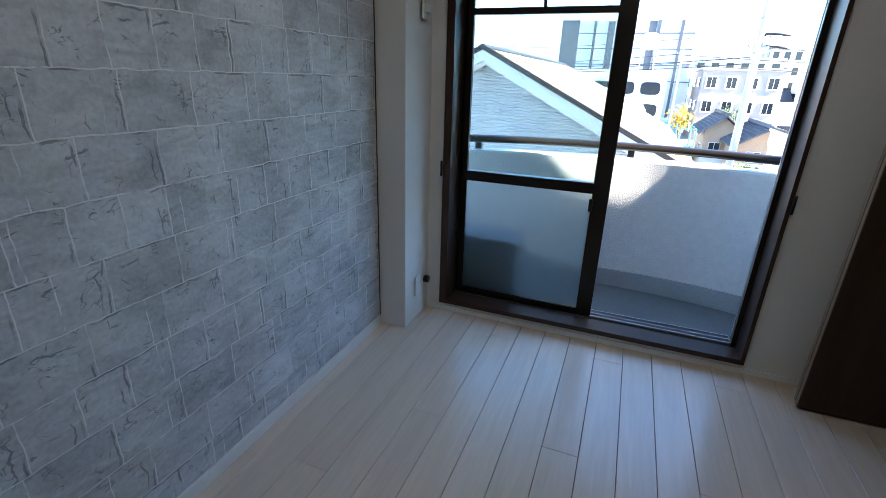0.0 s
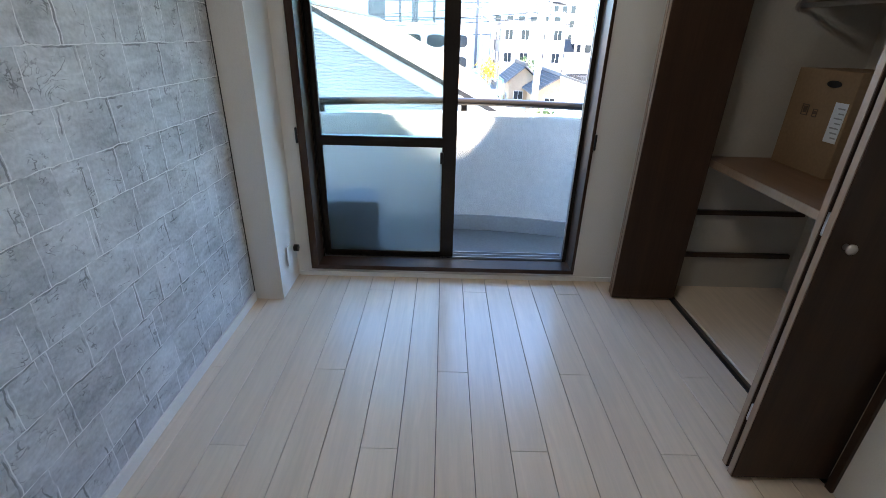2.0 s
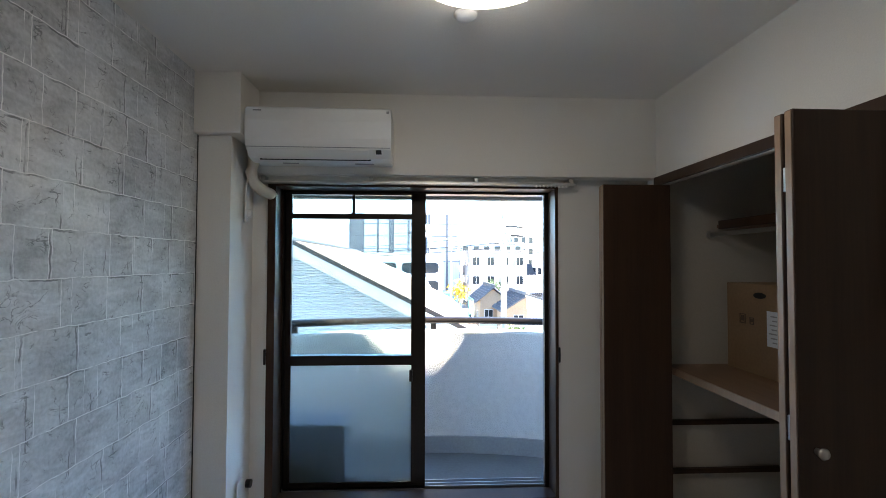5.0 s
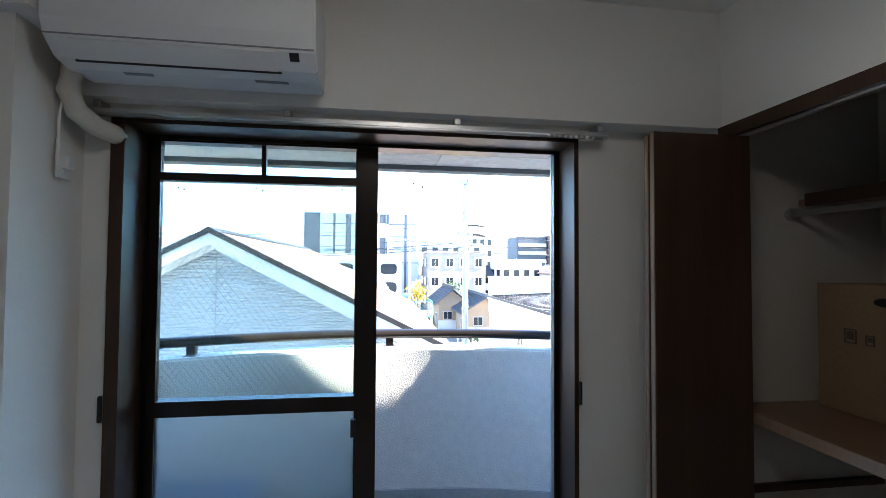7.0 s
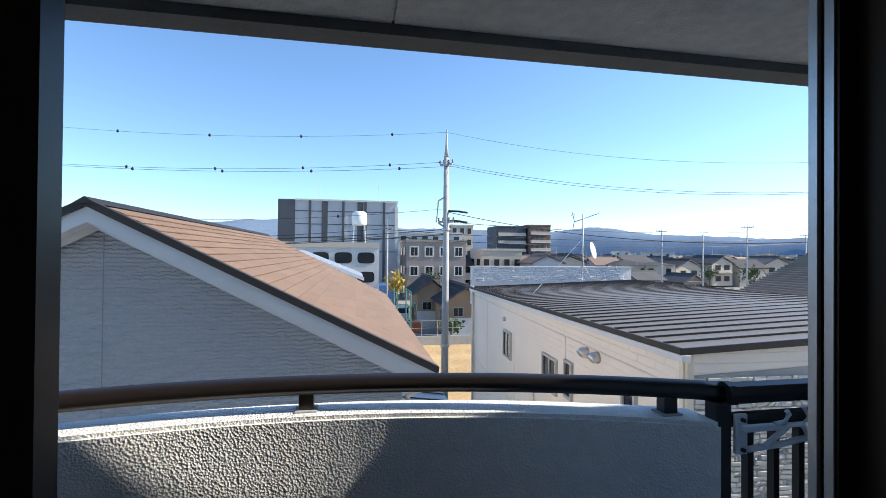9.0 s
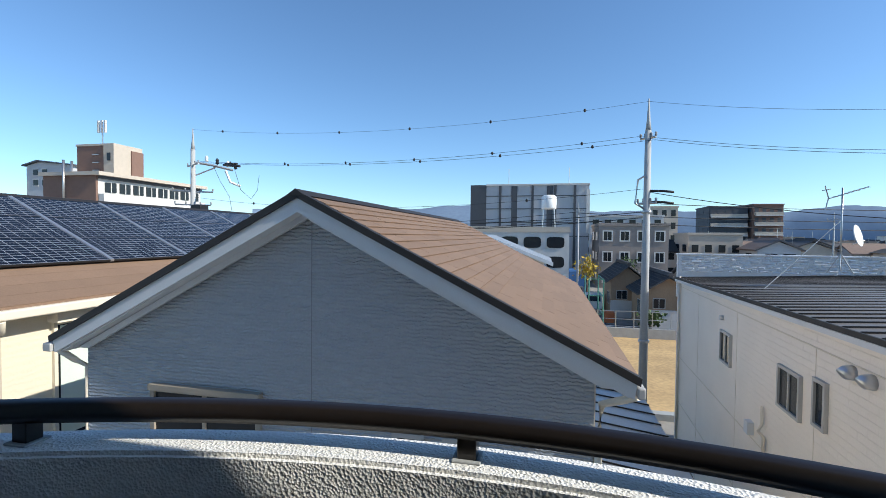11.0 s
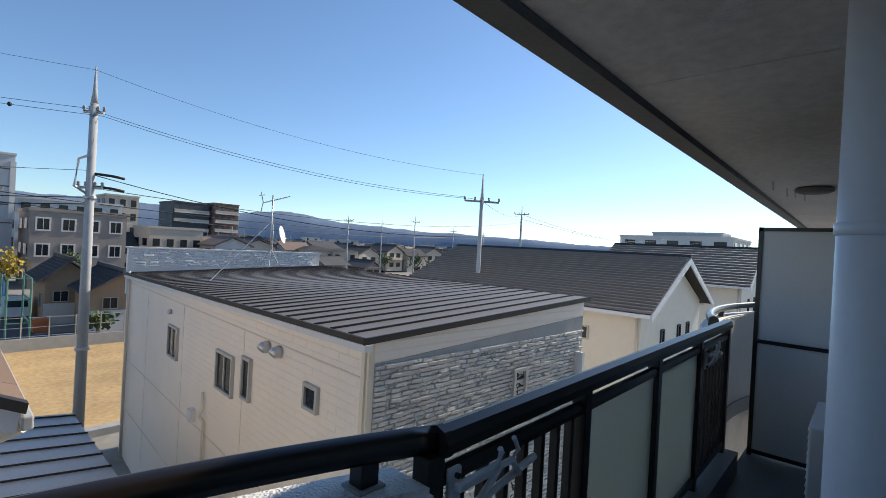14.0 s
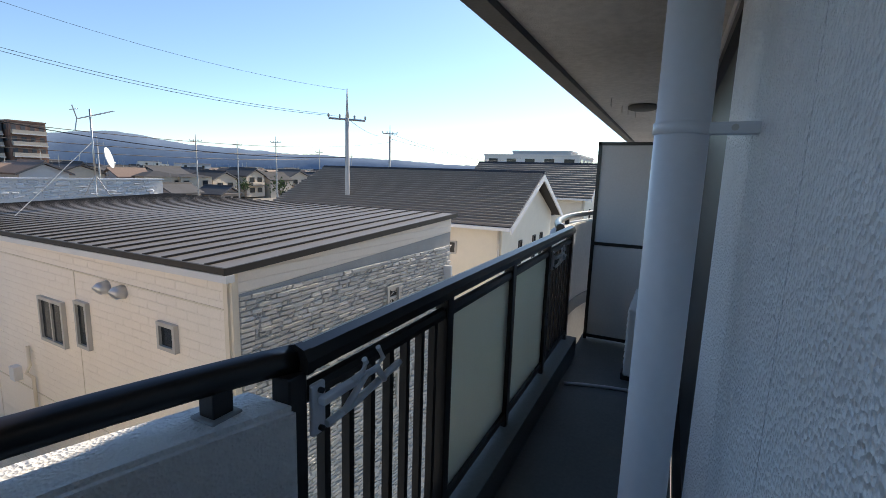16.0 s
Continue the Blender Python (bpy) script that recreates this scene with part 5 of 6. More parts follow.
cable((-18.1, 24.0, 6.85), (3.52, 20.2, 6.1), 0.55, 6, 0.005)
cable((-17.3, 23.6, 5.1), (3.35, 20.35, 4.95), 0.45, 6)
cable((-17.0, 23.4, 5.0), (3.7, 20.05, 4.75), 0.42, 6)
cable((3.35, 20.35, 4.95), (14.95, 15.2, 3.5), 0.40)
cable((3.7, 20.05, 4.75), (15.2, 15.0, 3.45), 0.42)
cable((3.52, 20.2, 6.1), (15.47, 14.76, 4.45), 0.45, 0, 0.005)
cable((-18.0, 24.0, 3.3), (3.4, 20.2, 3.1), 0.6, 3)
for z in (2.3, 2.1):
    cable((-18.0, 24.0, z), (3.4, 20.2, z), 0.5, 0, 0.014)
cable((3.52, 20.2, 3.0), (15.47, 14.76, 1.9), 0.5, 0, 0.012)
cable((3.52, 20.2, 2.6), (34.4, 25.0, 3.9), 0.7, 0, 0.012)
cable((15.47, 14.76, 3.4), (34.4, 25.0, 4.6), 0.4, 0, 0.010)
cable((34.4, 25.0, 4.6), (90.0, 30.0, 5.0), 1.2, 0, 0.02)
cable((34.4, 25.0, 4.2), (90.0, 24.0, 4.6), 1.2, 0, 0.02)
for dz in (0.0, 0.7):
    cable((3.0, 47.0, 3.6 - dz), (60, 55, 3.9 - dz), 0.8, 0, 0.03)
    cable((-40.0, 44.0, 2.4 - dz), (3.0, 47.0, 3.7 - dz), 0.8, 0, 0.025)
for x, z in ((4.0, 3.0), (4.0, 2.62)):
    part("cable_sleeve", tube([(3.52, 20.2, z + 0.03), (x, 20.0, z), (x + 0.3, 19.88, z - 0.05)], 0.04, 8), M_WIRE, up)


# ---- middle distance ----
def block(name, label, x0, x1, y0, y1, top, wall_m, floors, cols, win=(0.5, 0.5), mt_win=M_WINGLASS, category="building", base_z=GROUND, bays=0, trim=None):
    """A building with storeys of real windows in its south and east faces and a flat roof with a rim."""
    t = thing(name, label, category, "distant buildings", ((x0 + x1) / 2, (y0 + y1) / 2, base_z))
    part("wall", boxes((x0, y0, base_z, x1, y1, top)), wall_m, t)
    part("roof", boxes((x0 - 0.15, y0 - 0.15, top, x1 + 0.15, y1 + 0.15, top + 0.35)), wall_m, t)
    fh, cw = (top - base_z) / floors, (x1 - x0) / cols
    for f in range(floors):
        for c in range(cols):
            xa, za = x0 + cw * (c + 0.5 - win[0] / 2), base_z + fh * (f + 0.3)
            o = part("window", boxes((xa, y0 - 0.06, za, xa + cw * win[0], y0 - 0.01, za + fh * win[1])), mt_win, t)
            if trim:
                xb, zb = xa + cw * win[0], za + fh * win[1]
                part("window_frame", boxes((xa - 0.16, y0 - 0.1, za - 0.16, xb + 0.16, y0 - 0.01, za), (xa - 0.16, y0 - 0.1, zb, xb + 0.16, y0 - 0.01, zb + 0.16), (xa - 0.16, y0 - 0.1, za, xa, y0 - 0.01, zb),
                                           (xb, y0 - 0.1, za, xb + 0.16, y0 - 0.01, zb), (xa + (xb - xa) * 0.48, y0 - 0.08, za, xa + (xb - xa) * 0.53, y0 - 0.061, zb)), trim, o)
        if bays:
            part("balcony", boxes((x0 + 0.3, y0 - 1.0, base_z + fh * f - 0.1, x1 - 0.3, y0 - 0.07, base_z + fh * (f + 0.28))), M_FARBEIGE if bays == 1 else M_FARWHITE, t)
            part("slab_edge", boxes((x0 + 0.2, y0 - 1.15, base_z + fh * f - 0.3, x1 - 0.2, y0 - 1.01, base_z + fh * f - 0.05)), M_FARWHITE, t)
        n = max(1, int((y1 - y0) / 4))
        for c in range(n):
            ya = y0 + (y1 - y0) * (c + 0.25) / n
            part("window", boxes((x0 - 0.06, ya, base_z + fh * (f + 0.3), x0 - 0.01, ya + (y1 - y0) / n * 0.5, base_z + fh * (f + 0.3 + win[1]))), mt_win, t)
    return t


# grey panelled tower with dark end bay
tw = thing("panelled_tower", "large grey panelled building with a dark end bay", "building", "distant buildings", (-1, 80, GROUND))
part("wall", boxes((-11.6, 76.0, GROUND, 6.4, 86, 9.3)), M_FARGREY, tw)
part("dark_bay", boxes((-11.7, 75.9, GROUND, -9.2, 88.1, 9.45)), M_FARDARK, tw)
part("roof_rim", boxes((-9.2, 75.8, 9.3, 6.5, 86.1, 9.55)), M_FARWHITE, tw)
for i, x in enumerate((-7.0, -2.0, 1.4, 4.3)):
    part("column_strip", boxes((x - 0.18, 75.8, GROUND, x + 0.18, 75.99, 9.3)), M_FARDARK, tw)
for x in (-4.8, 0.6):
    part("stair_window", boxes((x - 0.45, 75.86, GROUND, x + 0.45, 75.98, 9.2)), M_FARDARK, tw)
for z in (1.5, 3.6, 5.7, 7.7):
    part("floor_joint", boxes((-9.2, 75.9, z - 0.06, 6.4, 75.99, z + 0.06)), M_FARDARK, tw)
part("corner_trim", boxes((6.0, 75.85, 2.0, 6.5, 76.2, 8.6)), M_FARWHITE, tw)
for x in (-6.0, 3.6):
    part("roof_mast", tube([(x, 80, 9.4), (x, 80, 12.5)], 0.06, 5), M_STEEL, tw)

# low white arcaded building
wb = thing("arcaded_building", "low white building with rounded dark openings and a rusty parapet", "building", "distant buildings", (-3, 58, GROUND))
part("wall", boxes((-11.0, 55.0, GROUND, 2.6, 63, 1.9)), M_FARWHITE, wb)
part("parapet", boxes((-11.1, 54.9, 1.9, 2.7, 63.1, 2.5)), M_FARBEIGE, wb)
for r, z in enumerate((-2.0, 0.15)):
    for i in range(5):
        xx = -9.8 + i * 2.5
        poly = [(xx + 0.95 + 0.95 * math.copysign(abs(math.cos(a)) ** 0.5, math.cos(a)), z + 0.62 + 0.62 * math.copysign(abs(math.sin(a)) ** 0.5, math.sin(a))) for a in (2 * math.pi * k / 20 for k in range(20))]
        part("opening", prism(poly, "y", 54.93, 54.99), M_WINGLASS, wb)
wt = thing("water_tank", "white cylindrical water tank on a steel frame", "water tank", at=(1.2, 58, 2.5))
part("tank", lathe([(0.8, 0), (0.85, 0.1), (0.85, 1.4), (0.6, 1.6), (0.1, 1.65)], 18, (0.4, 58, 4.6)), M_ACWHITE, wt)
for dx, dy in ((-0.6, -0.6), (0.6, -0.6), (0.6, 0.6), (-0.6, 0.6)):
    part("leg", tube([(0.4 + dx * 1.2, 58 + dy * 1.2, 2.4), (0.4 + dx, 58 + dy, 4.6)], 0.07, 5), M_STEEL, wt)

block("beige_apartment", "taupe three-storey apartment block with white window frames", 7.3, 16.2, 70, 80, 3.0, M_TAUPE, 3, 4, (0.46, 0.42), trim=M_FARWHITE)
block("white_apartment", "white apartment block behind", 8.5, 22, 98, 108, 5.4, M_FARWHITE, 4, 6)
block("stepped_apartment", "stepped cream apartment block", 22.5, 28, 112, 120, 8.0, M_FARBEIGE, 5, 3)
block("brick_apartment", "tall dark brick apartment block with balconies", 46, 56, 150, 162, 10.3, M_FARDARK, 6, 5, (0.7, 0.5), M_FARDARK, bays=1)
block("brick_apartment", "tall brick apartment block with pale balconies", 56.5, 64, 148, 160, 10.8, M_FARBRICK, 6, 4, (0.5, 0.4), M_FARDARK, bays=1)
block("beige_hall", "low beige hall with a flat roof", 21.4, 28.8, 80, 88, 1.9, M_FARBEIGE, 2, 4, (0.5, 0.3))
block("pale_warehouse", "pale flat-roofed warehouse among the houses", 74, 84, 54, 62, 1.3, M_FARWHITE, 2, 3, (0.25, 0.25))
block("long_building", "long pale flat-roofed building", 95, 112, 20, 40, 5.6, M_FARWHITE, 4, 4)
block("terrace_block", "long pale terrace of roof plant rooms", 96, 103, 22, 34, 6.4, M_FARGREY, 4, 2)

# long white block behind the solar roof, its brown end wall towards the south
lb = thing("long_block", "long white block with a window strip and a brown end wall", "building", "distant buildings", (-57, 57, GROUND))
part("wall", boxes((-61.3, 48.9, GROUND, -53.3, 66.0, 8.2)), M_FARWHITE, lb)
part("end_wall", boxes((-61.35, 48.6, GROUND, -53.25, 48.89, 8.3)), M_FARBRICK, lb, "brown tiled end wall")
part("roof_slab", boxes((-61.6, 48.2, 8.31, -52.3, 66.4, 8.75)), M_FARBEIGE, lb, "pale overhanging roof slab")
# dark box under the overhang, stands for the roof slab's shadow on the wall
part("slab_shadow_gap", boxes((-53.24, 48.9, 7.95, -53.0, 66.0, 8.3)), M_FARDARK, lb)
for i in range(8):
    ya = 49.8 + i * 2.02
    o = part("window", boxes((-53.29, ya, 6.35, -53.2, ya + 1.55, 7.6)), M_WINGLASS, lb)
    part("mullion", boxes((-53.19, ya + 0.72, 6.35, -53.12, ya + 0.82, 7.6)), M_FARWHITE, o)
part("balcony_band", boxes((-53.2, 48.9, 4.4, -52.4, 66.0, 6.1)), M_FARWHITE, lb)
part("balcony_floor", boxes((-53.2, 48.9, 2.9, -52.4, 66.0, 3.2)), M_FARGREY, lb)
for y in (49.4, 50.4):
    part("flue", tube([(-58.6 + y * 0.02, y - 1.2, 4.0), (-58.6 + y * 0.02, y - 1.2, 10.2)], 0.14, 8), M_STEEL, lb)
pt = thing("plant_tower", "brown and beige rooftop tower with an aerial", "building", "distant buildings", (-57, 54, 8.75))
part("wall", boxes((-60.2, 52.0, 8.76, -55.6, 56.0, 12.6)), M_FARBRICK, pt)
part("beige_bay", boxes((-55.59, 51.7, 8.76, -54.0, 56.0, 12.8)), M_FARBEIGE, pt)
part("brick_strip", boxes((-53.99, 54.2, 8.76, -53.8, 56.0, 12.2)), M_FARBRICK, pt)
part("parapet_cap", boxes((-60.3, 51.9, 12.6, -55.6, 56.1, 12.85)), M_FARBEIGE, pt)
part("window", boxes((-55.0, 51.62, 10.6, -54.5, 51.69, 11.6)), M_WINGLASS, pt)
part("aerial_mast", tube([(-57.2, 53, 12.8), (-57.2, 53, 16.0)], 0.09, 6), M_STEEL, pt)
for dx in (-0.55, 0.0, 0.55):
    part("aerial_panel", boxes((-57.3 + dx, 52.8, 14.5, -57.05 + dx, 53.0, 16.1)), M_FARWHITE, pt)
for z in (9.4, 10.4, 11.4):
    part("ladder_rung", boxes((-57.6, 51.86, z, -56.6, 51.99, z + 0.08)), M_STEEL, pt)
gh = thing("pale_gabled_block", "pale blue-grey gabled block with small windows", "building", "distant buildings", (-76, 63, GROUND))
part("wall", prism([(-80, GROUND), (-71, GROUND), (-71, 11.6), (-77.5, 12.3), (-80, 11.7)], "y", 60, 66), M_FARGREY, gh)
part("roof", prism([(-80.5, 11.65), (-77.5, 12.32), (-70.5, 11.55), (-70.5, 11.75), (-77.5, 12.55), (-80.5, 11.85)], "y", 59.6, 66.4), M_FARDARK, gh)
for x in (-78.6, -76.8):
    for z in (8.6, 10.2):
        o = part("window", boxes((x, 59.93, z, x + 0.9, 59.99, z + 0.9)), M_WINGLASS, gh)
        part("frame", boxes((x - 0.15, 59.9, z - 0.15, x + 1.05, 59.98, z), (x - 0.15, 59.9, z + 0.9, x + 1.05, 59.98, z + 1.05)), M_FARWHITE, o)


def old_house(x0, x1, y0, y1, ez, rzz, label):
    """Single-storey house: tan gable towards the field, dark pantiles in ribs."""
    xm = (x0 + x1) / 2
    t = thing("old_tiled_house", label, "house", "old tiled houses", (xm, (y0 + y1) / 2, GROUND))
    part("wall", prism([(x0 + 0.5, GROUND), (x1 - 0.5, GROUND), (x1 - 0.5, ez + 0.2), (xm, rzz - 0.2), (x0 + 0.5, ez + 0.2)], "y", y0 + 0.5, y1 - 0.5), M_TANWALL, t)
    part("lower_wall", boxes((x0 + 0.45, y0 + 0.44, GROUND, x1 - 0.45, y0 + 0.49, GROUND + 1.5)), M_FARWHITE, t, "white lower wall")
    part("roof", prism([(x0, ez - 0.08), (x0, ez), (xm, rzz), (x1, ez), (x1, ez - 0.08), (xm, rzz - 0.12)], "y", y0, y1), M_FARROOF, t)
    bm = bmesh.new()
    for sg, xe in ((-1, x0), (1, x1)):
        y = y0
        while y < y1:
            q = [(xe, y, ez), (xe, y + 0.11, ez + 0.09), (xe, y + 0.22, ez), (xm, y, rzz), (xm, y + 0.11, rzz + 0.09), (xm, y + 0.22, rzz)]
            v = [bm.verts.new(p) for p in q]
            for f in ((0, 1, 4, 3), (1, 2, 5, 4), (0, 2, 1)):
                bm.faces.new([v[k] for k in f])
            y += 0.30
        for k in range(1, 8):
            xx, zz = xe + (xm - xe) * k / 8, ez + (rzz - ez) * k / 8
            box(bm, xx - 0.02, y0, zz + 0.01, xx + 0.02, y1, zz + 0.10)
    tagged(part("tile_covering", bm, M_FARROOF, t), kind="stuff")
    part("ridge", prism([(xm - 0.18, rzz), (xm - 0.12, rzz + 0.26), (xm + 0.12, rzz + 0.26), (xm + 0.18, rzz)], "y", y0 - 0.05, y1), M_FARROOF, t)
    for k in (0.25, 0.62):
        window_on(t, x0 + (x1 - x0) * k, y0 + 0.44, GROUND + 1.6, 0.9, 0.8, "-y", M_WINFRAME)
    window_on(t, x0 + 0.5, y0 + 1.5, GROUND + 1.0, 1.2, 1.1, "-x", M_WINFRAME)
    return t


wr = thing("white_roofed_house", "house with a pale metal gable roof beyond the brown slates", "house", at=(-3.5, 33, GROUND))
part("wall", prism([(-7.0, GROUND), (0.0, GROUND), (0.0, 0.0), (-3.5, 1.35), (-7.0, 0.0)], "y", 30.4, 36.0), M_H3WALL, wr)
part("roof", prism([(-7.5, -0.1), (-3.5, 1.5), (0.5, -0.1), (0.5, -0.2), (-3.5, 1.38), (-7.5, -0.2)], "y", 30.0, 36.4), M_LEANTO, wr)
for sg in (-1, 1):
    part("verge_board", prism([(-3.5, 1.54), (-3.5, 1.34), (-3.5 + sg * 4.05, -0.28), (-3.5 + sg * 4.05, -0.06)], "y", 29.92, 29.99), M_FASCIA, wr)
window_on(wr, -0.9, 30.4, -1.8, 0.6, 0.9, "-y", M_WINFRAME)
old_house(7.0, 11.6, 40.3, 48.0, -2.9, -1.45, "old tan house with a dark pantile roof beside the field")
old_house(5.3, 9.0, 45.2, 52.0, -2.5, -1.0, "old house with a dark pantile roof on the lane")
old_house(12.0, 17.0, 43.0, 50.0, -2.9, -1.4, "old house with a dark pantile roof behind the box house")

# small tiled houses beyond the field
ARCH = []
for k, (wm, rm, wd, dp_, eh, rh) in enumerate(((M_FARBEIGE, M_FARROOF, 6, 7, 4.9, 1.4), (M_FARGREY, M_FARROOF2, 5.2, 6, 5.1, 1.2), (M_FARWHITE, M_FARROOF, 6.5, 6, 4.8, 1.5), (M_TAUPE, M_FARROOF, 5, 6, 2.6, 1.2), (M_FARBEIGE, M_FARROOF, 7, 7, 5.3, 1.4))):
    t = thing("town_house", "distant two-storey town house with a tiled roof", "house", "distant town houses", (0, 0, 0))
    part("wall", prism([(-wd / 2, 0), (wd / 2, 0), (wd / 2, eh), (0, eh + rh - 0.15), (-wd / 2, eh)], "y", -dp_ / 2, dp_ / 2), wm, t)
    part("roof", prism([(-wd / 2 - 0.5, eh - 0.25), (0, eh + rh), (wd / 2 + 0.5, eh - 0.25), (wd / 2 + 0.5, eh - 0.05), (0, eh + rh + 0.2), (-wd / 2 - 0.5, eh - 0.05)], "y", -dp_ / 2 - 0.4, dp_ / 2 + 0.4), rm, t)
    for z in (1.0, 3.4):
        if z + 1 < eh:
            for x in (-wd * 0.32, wd * 0.1):
                part("window", boxes((x, -dp_ / 2 - 0.06, z, x + 1.5, -dp_ / 2 - 0.01, z + 1.1)), M_WINGLASS, t)
            part("window", boxes((-wd / 2 - 0.06, -1.2, z, -wd / 2 - 0.01, 0.6, z + 1.1)), M_WINGLASS, t)
            part("balcony", boxes((-wd * 0.3, -dp_ / 2 - 0.8, z - 0.5, wd * 0.35, -dp_ / 2 - 0.07, z - 0.05)) if z > 3 else boxes((-wd * 0.4, -dp_ / 2 - 0.5, 2.6, wd * 0.4, -dp_ / 2 - 0.01, 2.7)), wm, t)
    part("porch_roof", prism([(-dp_ / 2 - 1.3, 2.55), (-dp_ / 2 - 0.02, 2.95), (-dp_ / 2 - 0.02, 3.1), (-dp_ / 2 - 1.3, 2.7)], "x", -wd * 0.42, wd * 0.2), rm, t) if eh > 3 else None
    part("ridge", prism([(-0.2, eh + rh + 0.1), (0, eh + rh + 0.42), (0.2, eh + rh + 0.1)], "y", -dp_ / 2 - 0.45, dp_ / 2 + 0.45), rm, t)
    part("verge", prism([(-wd / 2 - 0.5, eh - 0.3), (0, eh + rh - 0.05), (wd / 2 + 0.5, eh - 0.3), (wd / 2 + 0.5, eh - 0.1), (0, eh + rh + 0.15), (-wd / 2 - 0.5, eh - 0.1)], "y", -dp_ / 2 - 0.46, -dp_ / 2 - 0.401), M_FARDARK, t)
    part("aerial", tube([(wd * 0.2, 0, eh + 0.5), (wd * 0.2, 0, eh + rh + 1.8)], 0.03, 5), M_STEEL, t)
    ARCH.append(t)
rng = random.Random(7)
spots = [(22, 44, 3), (18, 60, 3), (25, 62, 3), (31, 66, 3), (27, 50, 3), (62, 82, 3), (44, 84, 3), (52, 80, 3), (31, 77, 1), (19, 88, 2)]
for ring in range(15):
    y = 96 + ring * 10 + ring * ring * 0.9
    x = -60 - ring * 6
    while x < 130 + ring * 22:
        x += rng.uniform(6.0, 10) * (1 + ring * 0.06)
        clear = (-14 < x < 31 and y < 92) or (70 < x < 88 and 48 < y < 66) or (x < -20 and y < 100) or (-16 < x < 12 and y < 100)
        if not clear:
            spots.append((x, y + rng.uniform(-3, 3), rng.randrange(5)))
for i, y0 in enumerate((36, 26, 14)):
    for x in range(44, 150, 13):
        if x > 36 + i * 6 and not (90 < x < 116):
            spots.append((x + rng.uniform(-2, 2), y0 + rng.uniform(-3, 3), rng.randrange(5)))
for n, (x, y, k) in enumerate(spots[:290]):
    m = pose(x, y, GROUND + rng.uniform(-0.9, 0.5), 0, 0, rng.choice((0, 90, 180, 8, 98)))
    copy_thing(ARCH[k], m)
for k, t in enumerate(ARCH):
    t.location = (-150 + k * 14, 180, GROUND)


# the rest of the town, too far off to tell its houses apart
rng = random.Random(21)
tv, tf, tm = [], [], []
for i in range(1500):
    x, y = rng.uniform(-60, 420), rng.uniform(84, 400)
    if (x < 32 and y < 130) or (x > 60 and y < 90 and x < 120):
        continue
    w, d, h, r = rng.uniform(4, 9), rng.uniform(4, 8), rng.choice((2.8, 4.6, 5.0, 5.2, 5.6)), rng.uniform(0.3, 1.6)
    if i % 23 == 0:
        w, h, r = w * 1.6, rng.uniform(6.5, 9), 0.05
    b0, e = len(tv), 0.4
    tv += [(x + sx * w / 2, y + sy * d / 2, GROUND + z) for z in (0, h) for sx, sy in ((-1, -1), (1, -1), (1, 1), (-1, 1))]
    tf += [[b0, b0 + 1, b0 + 5, b0 + 4], [b0 + 1, b0 + 2, b0 + 6, b0 + 5], [b0 + 2, b0 + 3, b0 + 7, b0 + 6], [b0 + 3, b0, b0 + 4, b0 + 7]]
    tm += [i % 3] * 4
    b1 = len(tv)
    tv += [(x + sx * (w / 2 + e), y + sy * (d / 2 + e), GROUND + h - 0.1) for sx, sy in ((-1, -1), (1, -1), (1, 1), (-1, 1))]
    lay = rng.uniform(0.0, 0.4)
    tv += [(x - w * lay, y, GROUND + h + r), (x + w * lay, y, GROUND + h + r)] if i % 2 else [(x, y - d * lay, GROUND + h + r), (x, y + d * lay, GROUND + h + r)]
    p, q = b1 + 4, b1 + 5
    tf += [[b1, b1 + 1, q, p], [b1 + 1, b1 + 2, q], [b1 + 2, b1 + 3, p, q], [b1 + 3, b1, p]] if i % 2 else [[b1, b1 + 1, p], [b1 + 1, b1 + 2, q, p], [b1 + 2, b1 + 3, q], [b1 + 3, b1, p, q]]
    tm += [3 + i % 4 // 2] * 4
    for k in range(3):
        xw, zw, b2 = x - w * 0.42 + k * w * 0.3, GROUND + (0.9 if k % 2 else max(0.9, h - 1.9)), len(tv)
        tv += [(xw, y - d / 2 - 0.05, zw), (xw + 1.2, y - d / 2 - 0.05, zw), (xw + 1.2, y - d / 2 - 0.05, zw + 1.1), (xw, y - d / 2 - 0.05, zw + 1.1)]
        tf.append([b2, b2 + 1, b2 + 2, b2 + 3])
        tm.append(5)
me = bpy.data.meshes.new("far_town")
me.from_pydata(tv, [], tf)
for mt in (M_FARBEIGE, M_FARWHITE, M_FARGREY, M_FARROOF, M_FARROOF2, M_WINGLASS):
    me.materials.append(mt)
for p, k in zip(me.polygons, tm):
    p.material_index = k
tagged(new("far_town", me), "dense far town of small tiled houses below the hills", "houses", kind="stuff")


